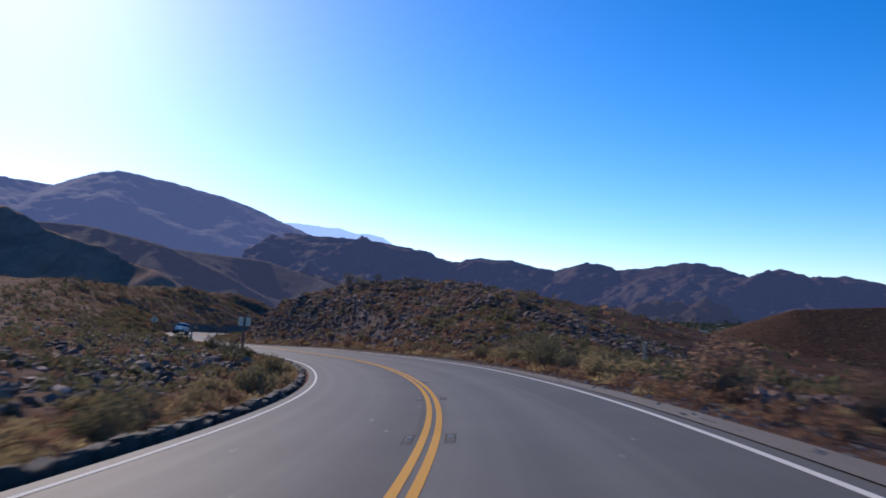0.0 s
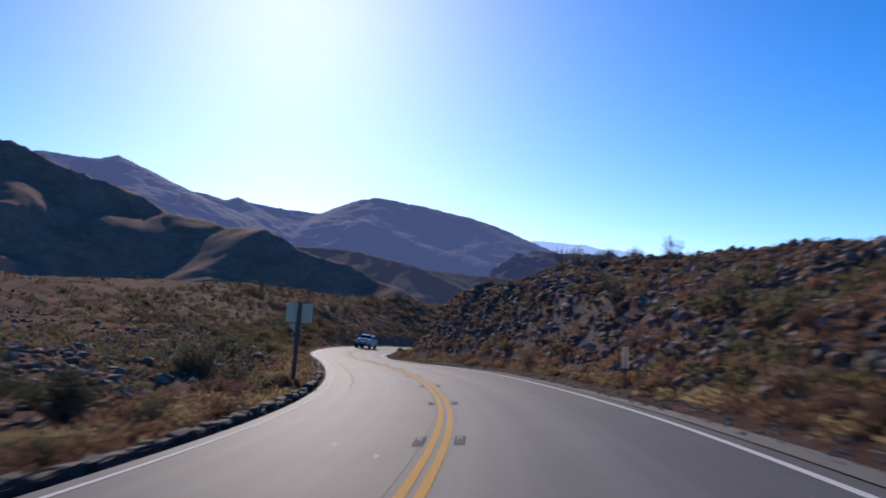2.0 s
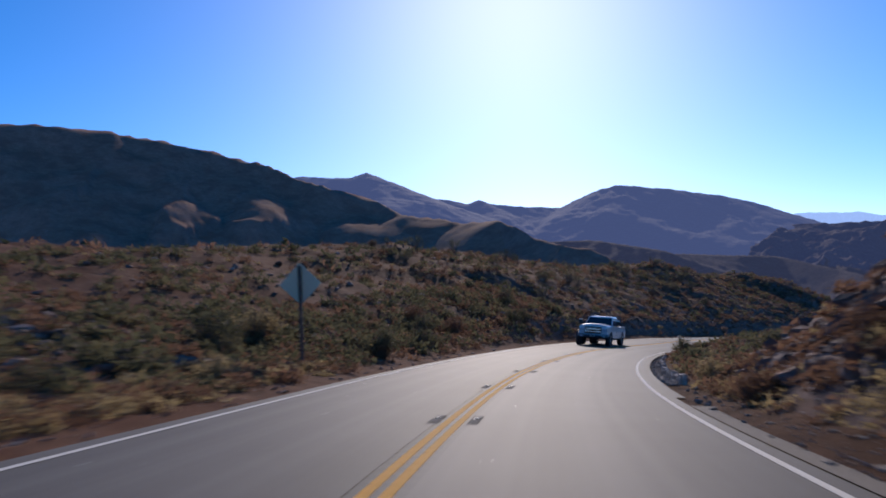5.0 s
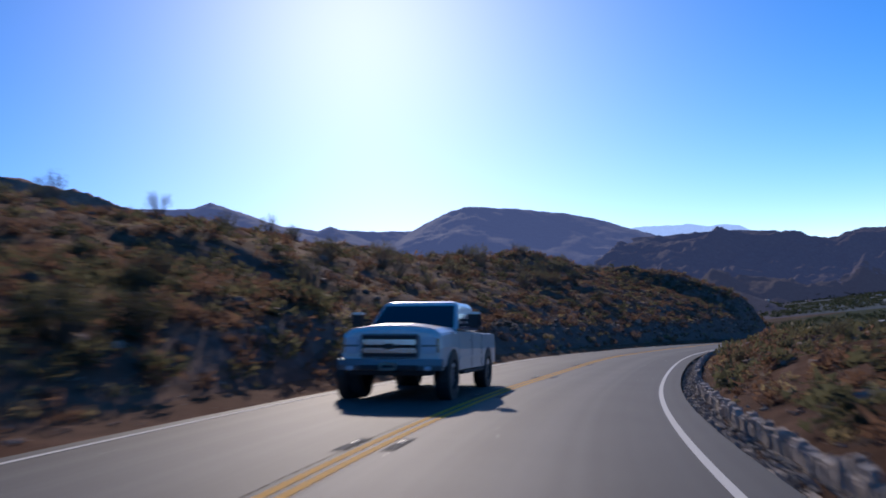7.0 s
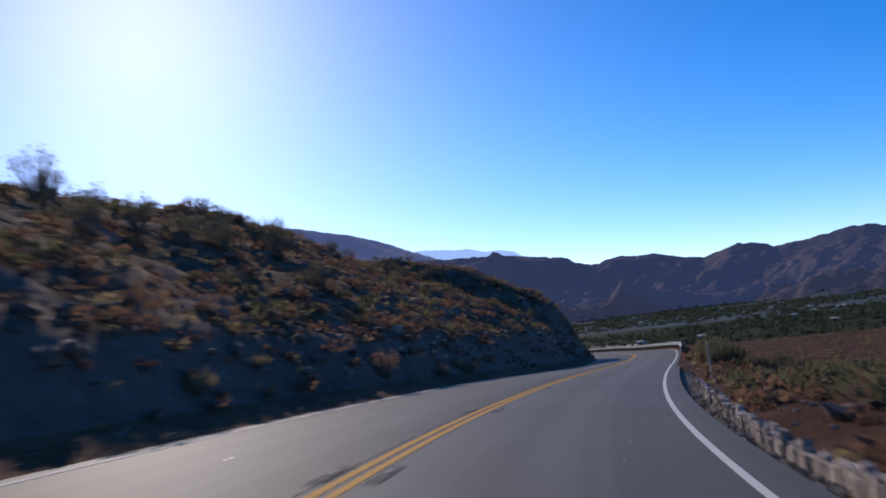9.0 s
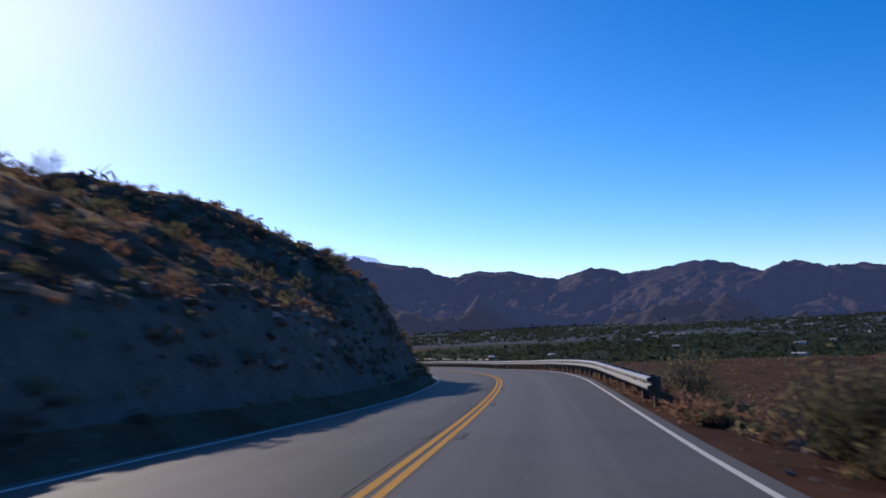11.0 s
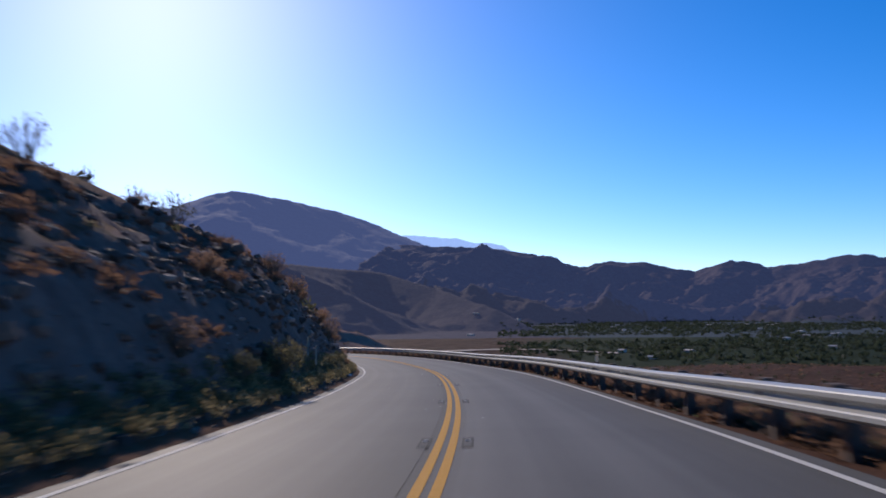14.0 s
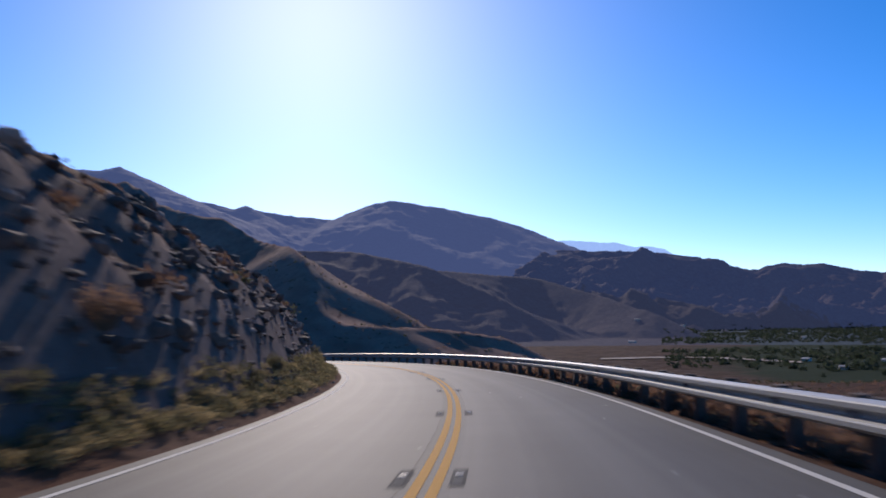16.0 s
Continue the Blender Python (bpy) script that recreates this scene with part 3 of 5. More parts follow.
def raw_mesh(name, verts, faces_list, mats, mat_index=None, smooth_shade=False):
    """A mesh out of arrays: faces_list holds arrays of triangles or of quads."""
    me = bpy.data.meshes.new(name)
    v = np.asarray(verts, np.float32)
    me.vertices.add(len(v))
    me.vertices.foreach_set("co", v.ravel())
    sizes = np.concatenate([np.full(len(f), f.shape[1], np.int32) for f in faces_list])
    loops = np.concatenate([f.ravel() for f in faces_list]).astype(np.int32)
    me.loops.add(len(loops))
    me.loops.foreach_set("vertex_index", loops)
    me.polygons.add(len(sizes))
    me.polygons.foreach_set("loop_start", np.concatenate([[0], np.cumsum(sizes)[:-1]]).astype(np.int32))
    me.polygons.foreach_set("loop_total", sizes)
    if mat_index is not None:
        me.polygons.foreach_set("material_index", mat_index.astype(np.int32))
    me.polygons.foreach_set("use_smooth", np.full(len(sizes), smooth_shade))
    for m in mats:
        me.materials.append(m)
    me.update(calc_edges=True)
    return me


def ground_z(s, u):
    s, u = np.atleast_1d(np.asarray(s, float)), np.atleast_1d(np.asarray(u, float))
    t = np.interp(s, SS, theta)
    x, y = np.interp(s, SS, RX) + u * np.cos(t), np.interp(s, SS, RY) + u * np.sin(t)
    return x, y, terrain(x, y, s, u)


def stand(s, u, sink=0.05):
    x, y, z = ground_z(s, u)
    return Vector((float(x[0]), float(y[0]), float(z[0]) - sink))


def from_bm(name, bm, mat, smooth_shade=False):
    me = bpy.data.meshes.new(name)
    bm.to_mesh(me)
    bm.free()
    me.materials.append(mat)
    if smooth_shade:
        me.polygons.foreach_set("use_smooth", np.ones(len(me.polygons), bool))
    return me


def box_bm(x0, x1, y0, y1, z0, z1, bevel=0.0, bm=None):
    bm = bm or bmesh.new()
    g = bmesh.ops.create_cube(bm, size=1)["verts"]
    for v in g:
        v.co = Vector((x0 if v.co.x < 0 else x1, y0 if v.co.y < 0 else y1, z0 if v.co.z < 0 else z1))
    if bevel:
        es = {e for v in g for e in v.link_edges}
        bmesh.ops.bevel(bm, geom=list(es), offset=bevel, segments=2, affect="EDGES")
    return bm


def prism_bm(points, x0, x1, inset=0.0, bevel=0.0):
    """A (y, z) outline drawn out from x0 to x1."""
    bm = bmesh.new()
    a = [bm.verts.new((x0, y, z)) for y, z in points]
    b = [bm.verts.new((x1, y, z)) for y, z in points]
    n = len(points)
    bm.faces.new(a)
    bm.faces.new(b[::-1])
    for i in range(n):
        bm.faces.new((a[i], b[i], b[(i + 1) % n], a[(i + 1) % n]))
    bmesh.ops.recalc_face_normals(bm, faces=bm.faces)
    if bevel:
        bmesh.ops.bevel(bm, geom=list(bm.edges), offset=bevel, segments=2, affect="EDGES")
    return bm


# ---- recessed marker pads, crack sealing ----
M_PAD = grained("dark_sealer", (0.014, 0.013, 0.013), (0.03, 0.029, 0.028), 6, 0.95, 0.006, fine=8)
M_PAD_GREY = grained("worn_marker_bed", (0.035, 0.034, 0.033), (0.075, 0.073, 0.07), 6, 0.95, 0.006, fine=8)
M_REFLECT = grained("pale_reflector", (0.28, 0.27, 0.24), (0.46, 0.45, 0.41), 8, 0.5, 0.001)
pads = list(9.81 + 7.32 * np.arange(-3, 11)) + list(83.01 + 6.58 * np.arange(1, 5)) + list(115.92 + 7.32 * np.arange(0, 12)) \
    + list(196.44 + 7.95 * np.arange(1, 5)) + list(236.2 + 7.32 * np.arange(0, 18))
for s in pads:
    for c in (-0.255, 0.255):
        j = RNG.uniform(-0.03, 0.03)
        pad = part("marker_recess", ribbon("marker_recess", [c - 0.07, c + 0.07], s - 0.5 + j, s + 0.5 + j, 0.25, 0.004, M_PAD), road, "dark recess for a road marker")
        part("recess_bed", ribbon("recess_bed", [c - 0.042, c + 0.042], s - 0.4 + j, s + 0.42 + j, 0.2, 0.007, M_PAD_GREY), pad)
        e = on_road(s + 0.1 + j, c, 0.007)
        ob = part("road_marker", from_bm("road_marker", box_bm(-0.035, 0.035, -0.03, 0.03, 0, 0.014, 0.006), M_REFLECT), pad, "pale reflective road marker")
        ob.matrix_basis = Matrix.Translation(e) @ Matrix.Rotation(heading(s), 4, "Z")


def wander(name, s0, s1, u0, u1, w, amp, label):
    s = np.arange(s0, s1, 0.25)
    mid = u0 + (u1 - u0) * (s - s0) / (s1 - s0) + amp * fbm(s, s * 0 + 3.3, 1.7, 3)
    S, U = np.stack([s, s], 1), np.stack([mid - w / 2, mid + w / 2], 1)
    T = np.interp(S, SS, theta)
    X, Y = np.interp(S, SS, RX) + U * np.cos(T), np.interp(S, SS, RY) + U * np.sin(T)
    Z = np.interp(S, SS, RZ) - U * np.interp(S, SS, bank) + 0.004
    part(name, mesh_grid(name, X, Y, Z, M_PAD, flip=True), road, label)


wander("crack_seal", 61, 86, -2.4, -2.55, 0.035, 0.10, "dark sealed crack")
wander("crack_seal", 75.6, 77.6, 1.62, 1.35, 0.05, 0.05, "dark sealed crack")

# pale grit and flecks of litter lying on the asphalt
n = 260
gs, gu = RNG.uniform(0, 330, n), RNG.uniform(-3.0, 3.0, n)
gv, gf = [], []
for i in range(n):
    c = np.array(on_road(gs[i], gu[i], 0.004))
    a, r = RNG.uniform(0, 6.3), RNG.uniform(0.008, 0.03)
    ring = [c + np.array((r * math.cos(a + k * 1.57) * (1 + (k % 2) * RNG.uniform(0, 1)), r * math.sin(a + k * 1.57), 0)) for k in range(4)] + [c + np.array((0, 0, r * 0.15))]
    o = len(gv)
    gv += ring
    gf += [(o + k, o + (k + 1) % 4, o + 4) for k in range(4)]
tagged(new("road_grit", raw_mesh("road_grit", gv, [np.array(gf)], [M_REFLECT])), "pale grit scattered on the asphalt", "grit", kind="stuff")

# ---- rocks ----
def ico():
    bm = bmesh.new()
    bmesh.ops.create_icosphere(bm, subdivisions=1, radius=1)
    v = np.array([q.co[:] for q in bm.verts])
    f = np.array([[q.index for q in p.verts] for p in bm.faces])
    bm.free()
    return v, f


ICO_V, ICO_F = ico()
M_RUBBLE = grained("rubble", (0.135, 0.082, 0.062), (0.36, 0.228, 0.172), 0.6, 0.9, 0.03, (0.21, 0.142, 0.114), fine=7)


def rubble_material():
    m = M_RUBBLE
    nt = m.node_tree
    b = nt.nodes["Principled BSDF"]
    g = nt.nodes.new("ShaderNodeNewGeometry")
    old = b.inputs["Base Color"].links[0].from_socket
    tone = ramp(nt, g.outputs["Random Per Island"], [(0, (0.34, 0.30, 0.28)), (0.5, (0.72, 0.61, 0.55)), (0.88, (1.1, 0.96, 0.88)), (1, (1.9, 1.85, 1.8))])
    nt.links.new(mix(nt, 1.0, old, tone, "MULTIPLY"), b.inputs["Base Color"])


rubble_material()
M_GRAVEL = grained("verge_gravel", (0.11, 0.095, 0.08), (0.30, 0.26, 0.22), 3, 0.9, 0.01)
ROCKS = []
for k in range(6):
    r = np.random.RandomState(50 + k)
    v = ICO_V * (1 + r.uniform(-0.28, 0.22, (len(ICO_V), 1))) * r.uniform((0.8, 0.65, 0.45), (1.25, 1.0, 0.8))
    ROCKS.append(raw_mesh("rock", v, [ICO_F], [M_ROCK]))


def scatter(n, zones):
    """Places along the road: zones of (weight, s0, s1, u0, u1)."""
    w = np.array([z[0] for z in zones], float)
    pick = RNG.choice(len(zones), n, p=w / w.sum())
    z = np.array([q[1:] for q in zones])[pick]
    return RNG.uniform(z[:, 0], z[:, 1]), RNG.uniform(z[:, 2], z[:, 3])


def rubble(name, n, zones, lo, hi, label, squash=0.7, mat=M_RUBBLE):
    s, u = scatter(n, zones)
    x, y, z = ground_z(s, u)
    r = lo * (hi / lo) ** (RNG.rand(n) ** 2.2)
    a = RNG.uniform(0, 6.28, n)
    v = ICO_V[None] * (1 + RNG.uniform(-0.3, 0.25, (n, len(ICO_V), 1))) * RNG.uniform((0.8, 0.6, 0.5 * squash), (1.3, 1.0, 1.1 * squash), (n, 1, 3)) * r[:, None, None]
    c, d = np.cos(a)[:, None], np.sin(a)[:, None]
    tilt = RNG.uniform(-0.5, 0.5, n)[:, None]
    vx, vy, vz = v[..., 0] * c - v[..., 1] * d, v[..., 0] * d + v[..., 1] * c, v[..., 2]
    vx, vz = vx * np.cos(tilt) - vz * np.sin(tilt), vx * np.sin(tilt) + vz * np.cos(tilt)
    v = np.stack([vx + x[:, None], vy + y[:, None], vz + z[:, None] + 0.12 * r[:, None]], -1)
    f = (ICO_F[None] + (np.arange(n) * len(ICO_V))[:, None, None]).reshape(-1, 3)
    tagged(new(name, raw_mesh(name, v.reshape(-1, 3), [f], [mat])), label, "rocks", kind="stuff")


rubble("rubble", 45000, [(4, -30, 112, -30, -4.8), (5, 15, 112, -16, -5.2), (9, 40, 116, 4.8, 24), (2.5, 74, 108, 4.9, 8.5), (1.4, -30, 40, 5, 30), (4, 14, 62, 4.7, 14), (1.5, 112, 260, -24, -4.8), (0.8, 236, 330, -8, -4.5), (1.2, 118, 215, 4.6, 24), (1.8, 255, 345, -26, -4.6), (1, 215, 340, 4.6, 20)],
       0.05, 0.30, "loose reddish-brown boulders and stones on the slopes")
rubble("hill_rubble", 10000, [(5, 44, 112, 5.0, 22), (0.6, 72, 110, 5.0, 10), (2.5, 10, 112, -13, -5.0), (0.8, 146, 235, -6.5, -4.5), (1.6, 258, 335, -9, -4.6)],
       0.08, 0.32, "broken brown rocks packed over the slopes")
rubble("gravel", 15000, [(2, -20, 340, -4.8, -3.5), (2, -20, 340, 3.70, 5.0), (5, 112, 200, 3.70, 4.05), (2, 0, 108, 3.60, 4.8)], 0.015, 0.07, "loose gravel on the road verge", mat=M_GRAVEL)

s, u = scatter(230, [(3, -10, 110, -9, -4.6), (3, 40, 112, 4.9, 11), (1.5, 255, 335, -8, -4.4), (1, 130, 250, -14, -6.5), (1.2, 60, 110, -20, -8)])
for i in range(len(s)):
    r = 0.12 * (3.2 ** RNG.rand())
    ob = new("rock", ROCKS[i % 6])
    p = stand(s[i], u[i], -0.1 * r)
    ob.matrix_basis = Matrix.LocRotScale(p, Euler((RNG.uniform(-.3, .3), RNG.uniform(-.3, .3), RNG.uniform(0, 6.28))), (r, r, r))
    tagged(ob, "rough brown boulder on the desert slope", "rock", "boulders along the road")
white = new("rock", raw_mesh("rock", ICO_V * (0.9, 0.6, 0.7) * (1 + 0.2 * RNG.rand(len(ICO_V), 1)), [ICO_F], [M_REFLECT]))
white.matrix_basis = Matrix.LocRotScale(on_road(89.7, 6.4, 2.45), None, (0.28, 0.22, 0.3))
tagged(white, "pale weathered boulder lodged in the dark rock cut", "rock", "boulders along the road")

# crumpled litter on the verge
M_PAPER = grained("white_paper", (0.62, 0.60, 0.57), (0.80, 0.79, 0.76), 6, 0.8, 0.004)
for s, u in ((289.2, -3.62), (252.4, -3.66), (262.0, -3.70)):
    bit = new("litter", raw_mesh("litter", ICO_V * (0.09, 0.06, 0.045) * (1 + 0.45 * RNG.uniform(-1, 1, (len(ICO_V), 1))), [ICO_F], [M_PAPER]))
    bit.matrix_basis = Matrix.Translation(stand(s, u, -0.03)) @ Matrix.Rotation(RNG.uniform(0, 6.28), 4, "Z")
    tagged(bit, "scrap of crumpled white paper on the verge", "litter")

# ---- shrubs ----
def leaf_material(name, dark, light, rough=0.75):
    m = grained(name, dark, light, 1.6, rough, 0.004, fine=6, vary=0.3)
    nt = m.node_tree
    b = nt.nodes["Principled BSDF"]
    b.inputs["Specular IOR Level"].default_value = 0.2
    thin = nt.nodes.new("ShaderNodeBsdfTranslucent")
    nt.links.new(b.inputs["Base Color"].links[0].from_socket, thin.inputs["Color"])
    both = nt.nodes.new("ShaderNodeMixShader")
    both.inputs[0].default_value = 0.55
    nt.links.new(b.outputs[0], both.inputs[1])
    nt.links.new(thin.outputs[0], both.inputs[2])
    nt.links.new(both.outputs[0], nt.nodes["Material Output"].inputs[0])
    return m


M_TWIG = grained("twig_bark", (0.09, 0.065, 0.045), (0.22, 0.16, 0.11), 3, 0.9, 0.004)
M_OLIVE = leaf_material("olive_leaves", (0.098, 0.088, 0.044), (0.245, 0.205, 0.105))
M_STRAW = leaf_material("straw_leaves", (0.23, 0.17, 0.080), (0.47, 0.36, 0.18))
M_RUST = leaf_material("dry_rust_leaves", (0.11, 0.063, 0.040), (0.27, 0.155, 0.095))
M_TAN = leaf_material("dry_tan_leaves", (0.24, 0.135, 0.078), (0.46, 0.28, 0.165))
M_GREEN = leaf_material("dark_green_leaves", (0.050, 0.052, 0.028), (0.135, 0.125, 0.066))


def shrub_meshes(seed, stems, leaves, spread, height, leaf, fill=0.55):
    """Twigs that fan out from the base and small leaves along their outer half."""
    r = np.random.RandomState(seed)
    a = r.uniform(0, 2 * np.pi, stems)
    out = np.sqrt(r.uniform(0.0, 1, stems)) * spread
    tip = np.stack([out * np.cos(a), out * np.sin(a), height * np.sqrt(np.clip(1 - (out / spread) ** 2 * 0.75, 0.05, 1)) * r.uniform(0.75, 1.08, stems)], -1)
    base = np.stack([0.12 * spread * np.cos(a), 0.12 * spread * np.sin(a), 0 * a], -1)
    mid = base * 0.45 + tip * 0.55 + r.normal(0, 0.06, (stems, 3)) * spread
    mid[:, 2] = np.maximum(mid[:, 2], 0.02)
    tv, tf = [], []
    for k in range(stems):
        o = len(tv)
        for p, w in ((base[k], 0.012), (mid[k], 0.008), (tip[k], 0.003)):
            for q in range(3):
                tv.append(p + w * np.array((math.cos(q * 2.09), math.sin(q * 2.09), 0)))
        for lv in (0, 3):
            for q in range(3):
                tf.append((o + lv + q, o + lv + (q + 1) % 3, o + lv + 3 + (q + 1) % 3, o + lv + 3 + q))
    twigs = raw_mesh("stems", tv, [np.array(tf)], [M_TWIG])
    k = r.randint(0, stems, leaves)
    t = 1 - fill * r.rand(leaves) ** 1.3
    c = mid[k] + (tip[k] - mid[k]) * ((t - 0.45) / 0.55)[:, None] + r.normal(0, 0.055, (leaves, 3)) * spread
    c[:, 2] = np.maximum(c[:, 2], 0.015)
    d1, d2 = r.normal(0, 1, (leaves, 3)), r.normal(0, 1, (leaves, 3))
    d1 /= np.linalg.norm(d1, axis=1)[:, None]
    d2 -= (d2 * d1).sum(1)[:, None] * d1
    d2 /= np.linalg.norm(d2, axis=1)[:, None]
    L = leaf * r.uniform(0.6, 1.4, leaves)[:, None]
    v = np.stack([c - d1 * L, c + d2 * L * 0.4, c + d1 * L, c - d2 * L * 0.4], 1).reshape(-1, 3)
    return twigs, v, np.arange(leaves * 4).reshape(-1, 4)


def shrub_kind(seed, mat, label, name="shrub", **kw):
    twigs, v, f = shrub_meshes(seed, **kw)
    ob = tagged(new(name, twigs), label, "shrub")
    part("foliage", raw_mesh("foliage", v, [f], [mat]), ob)
    return ob


ROUND = dict(stems=80, leaves=1500, spread=0.6, height=0.75, leaf=0.030)
LOOSE = dict(stems=70, leaves=800, spread=0.65, height=0.95, leaf=0.030)
WISPY = dict(stems=46, leaves=420, spread=0.7, height=1.25, leaf=0.034, fill=0.4)
LOW = dict(stems=60, leaves=900, spread=0.6, height=0.42, leaf=0.028)
KINDS = {
    "olive": [shrub_kind(1, M_OLIVE, "rounded olive-green desert shrub on the verge", **ROUND), shrub_kind(2, M_OLIVE, "rounded olive-green desert shrub on the verge", **LOOSE)],
    "straw": [shrub_kind(3, M_STRAW, "straw-coloured dry desert bush beside the road", **ROUND), shrub_kind(4, M_STRAW, "straw-coloured dry desert bush beside the road", **LOW)],
    "rust": [shrub_kind(5, M_RUST, "rust-brown dead desert bush on the slope", **ROUND), shrub_kind(6, M_RUST, "rust-brown dead desert bush on the slope", **LOW)],
    "tan": [shrub_kind(11, M_TAN, "round tan-orange dried desert bush", **ROUND), shrub_kind(12, M_TAN, "round tan-orange dried desert bush", **LOOSE)],
    "green": [shrub_kind(7, M_GREEN, "dark green leafy desert shrub", **ROUND), shrub_kind(8, M_GREEN, "dark green leafy desert shrub", **LOOSE)],
    "wispy": [shrub_kind(9, M_OLIVE, "thin wispy desert shrub against the sky", **WISPY), shrub_kind(10, M_GREEN, "thin wispy desert shrub against the sky", **WISPY)]}
USED = set()


def plant(kind, s, u, size, tall=1.0):
    src = KINDS[kind][RNG.randint(2)]
    m = Matrix.LocRotScale(stand(s, u, 0.04), Euler((0, 0, RNG.uniform(0, 6.28))), (size * RNG.uniform(0.85, 1.15), size, size * tall))
    if src.name in USED:
        ob = copy_thing(src, m)
        ob.matrix_basis = m
    else:
        ob = src
        USED.add(src.name)
        ob.matrix_basis = m
    ob["group"] = "desert shrubs"


def row_of(kinds, n, s0, s1, u0, u1, lo, hi, tall=1.0):
    for s in np.sort(RNG.uniform(s0, s1, n)):
        plant(kinds[RNG.randint(len(kinds))], s, RNG.uniform(u0, u1), RNG.uniform(lo, hi), tall)


row_of(["straw", "rust", "straw", "olive"], 34, -6, 62, -5.4, -4.15, 0.5, 1.05)
row_of(["olive", "olive", "green", "rust"], 14, 2, 62, -7.5, -5.0, 0.8, 1.5)
row_of(["straw", "rust", "rust"], 22, 60, 112, -5.6, -4.2, 0.5, 1.0)
row_of(["olive", "straw", "green"], 10, 60, 128, -12, -6, 0.8, 1.6)
row_of(["straw", "olive", "olive"], 18, 20, 40, 4.6, 6.8, 0.8, 1.35)
row_of(["rust", "tan", "rust"], 14, 40, 62, 4.5, 8.5, 0.5, 0.85)
row_of(["rust", "straw", "rust"], 24, 46, 112, 4.2, 5.4, 0.5, 0.95)
row_of(["rust", "olive"], 8, 45, 105, 7, 14, 0.5, 1.1)
row_of(["green", "olive", "rust"], 14, 108, 150, -9, -4.6, 0.7, 1.4)
row_of(["straw", "olive"], 8, 150, 235, -4.9, -4.2, 0.5, 0.9)
row_of(["rust", "green", "olive"], 14, 118, 212, 4.9, 11, 0.6, 1.2)
row_of(["green", "green", "olive"], 7, 206, 224, 4.7, 6.5, 1.0, 1.6)
row_of(["rust", "straw"], 12, 222, 335, 4.4, 6.2, 0.5, 1.0)
row_of(["olive", "straw", "olive"], 20, 254, 330, -4.5, -4.05, 0.4, 0.65)
row_of(["rust", "rust", "tan"], 10, 256, 322, -9, -5.6, 0.7, 1.2)
row_of(["olive", "straw"], 12, 284, 338, -4.5, -4.05, 0.4, 0.65)
row_of(["wispy", "wispy", "olive"], 10, 156, 204, -15, -9, 0.9, 1.4)
row_of(["wispy"], 10, 138, 232, -23, -14, 0.8, 1.3)
row_of(["wispy", "olive", "rust", "olive"], 34, 150, 232, -24, -17, 0.5, 0.95)
row_of(["wispy"], 8, 262, 330, -20, -9, 0.9, 1.5)
row_of(["wispy", "wispy", "green"], 7, 55, 104, 12, 20, 0.7, 1.2)
row_of(["olive", "green", "rust"], 8, 238, 258, -9.5, -7, 0.6, 1.1)

# shrubs that stand out on the crests of the cut, and dried bushes on its face
for s, u, size in ((157.4, -21.5, 1.3), (163, -21, 1.2), (169, -19.1, 1.0), (172.5, -20.3, 1.1), (160.5, -15.2, 1.2), (190.7, -16.8, 1.6), (193.5, -13.0, 1.5), (191.8, -15.6, 1.3), (200.4, -16, 1.6),
                   (205, -16.5, 1.3), (218.9, -18.7, 0.9), (221.8, -15.7, 1.2), (223, -15, 1.0), (224.3, -13.7, 1.0), (211, -18.5, 1.1), (242.2, -8.6, 0.6), (245.4, -8.3, 0.55), (298, -8.2, 0.95), (95, 15, 1.3), (88, 13.5, 1.2), (80, 14, 0.9), (84, 16, 1.0), (76, 12.5, 0.8), (92, 17.5, 1.0), (70, 12.5, 0.8)):
    plant("wispy", s, u, size, 1.0)
for s, u, size in ((302.4, -5.5, 1.0), (296, -5.0, 1.15), (293.6, -5.3, 0.9), (306, -4.9, 0.9), (299.9, -4.4, 0.7), (295.5, -4.2, 0.7), (269.6, -4.7, 0.8), (276, -6.2, 1.0), (281.5, -6.8, 0.9), (288, -6.6, 1.0),
                   (189.3, -4.3, 0.9), (198, -4.1, 0.75), (194.4, -4.1, 0.6), (15.0, 5.4, 1.3), (11.5, 6.2, 0.9), (67.4, 4.5, 0.95), (64.5, 4.6, 0.85)):
    plant("tan", s, u, size, 1.0)
for s, u, size in ((275.6, -4.35, 1.15), (278.2, -4.5, 0.9), (272.5, -4.4, 0.8), (253, -4.15, 0.9), (254.5, -4.3, 1.0), (256, -4.2, 0.8), (207.8, 4.9, 1.2), (210, 5.2, 1.1), (27.3, 4.8, 1.3), (29.5, 5.0, 1.1), (23, -4.6, 1.2), (25, -4.8, 1.1)):
    plant("olive", s, u, size, 1.0)

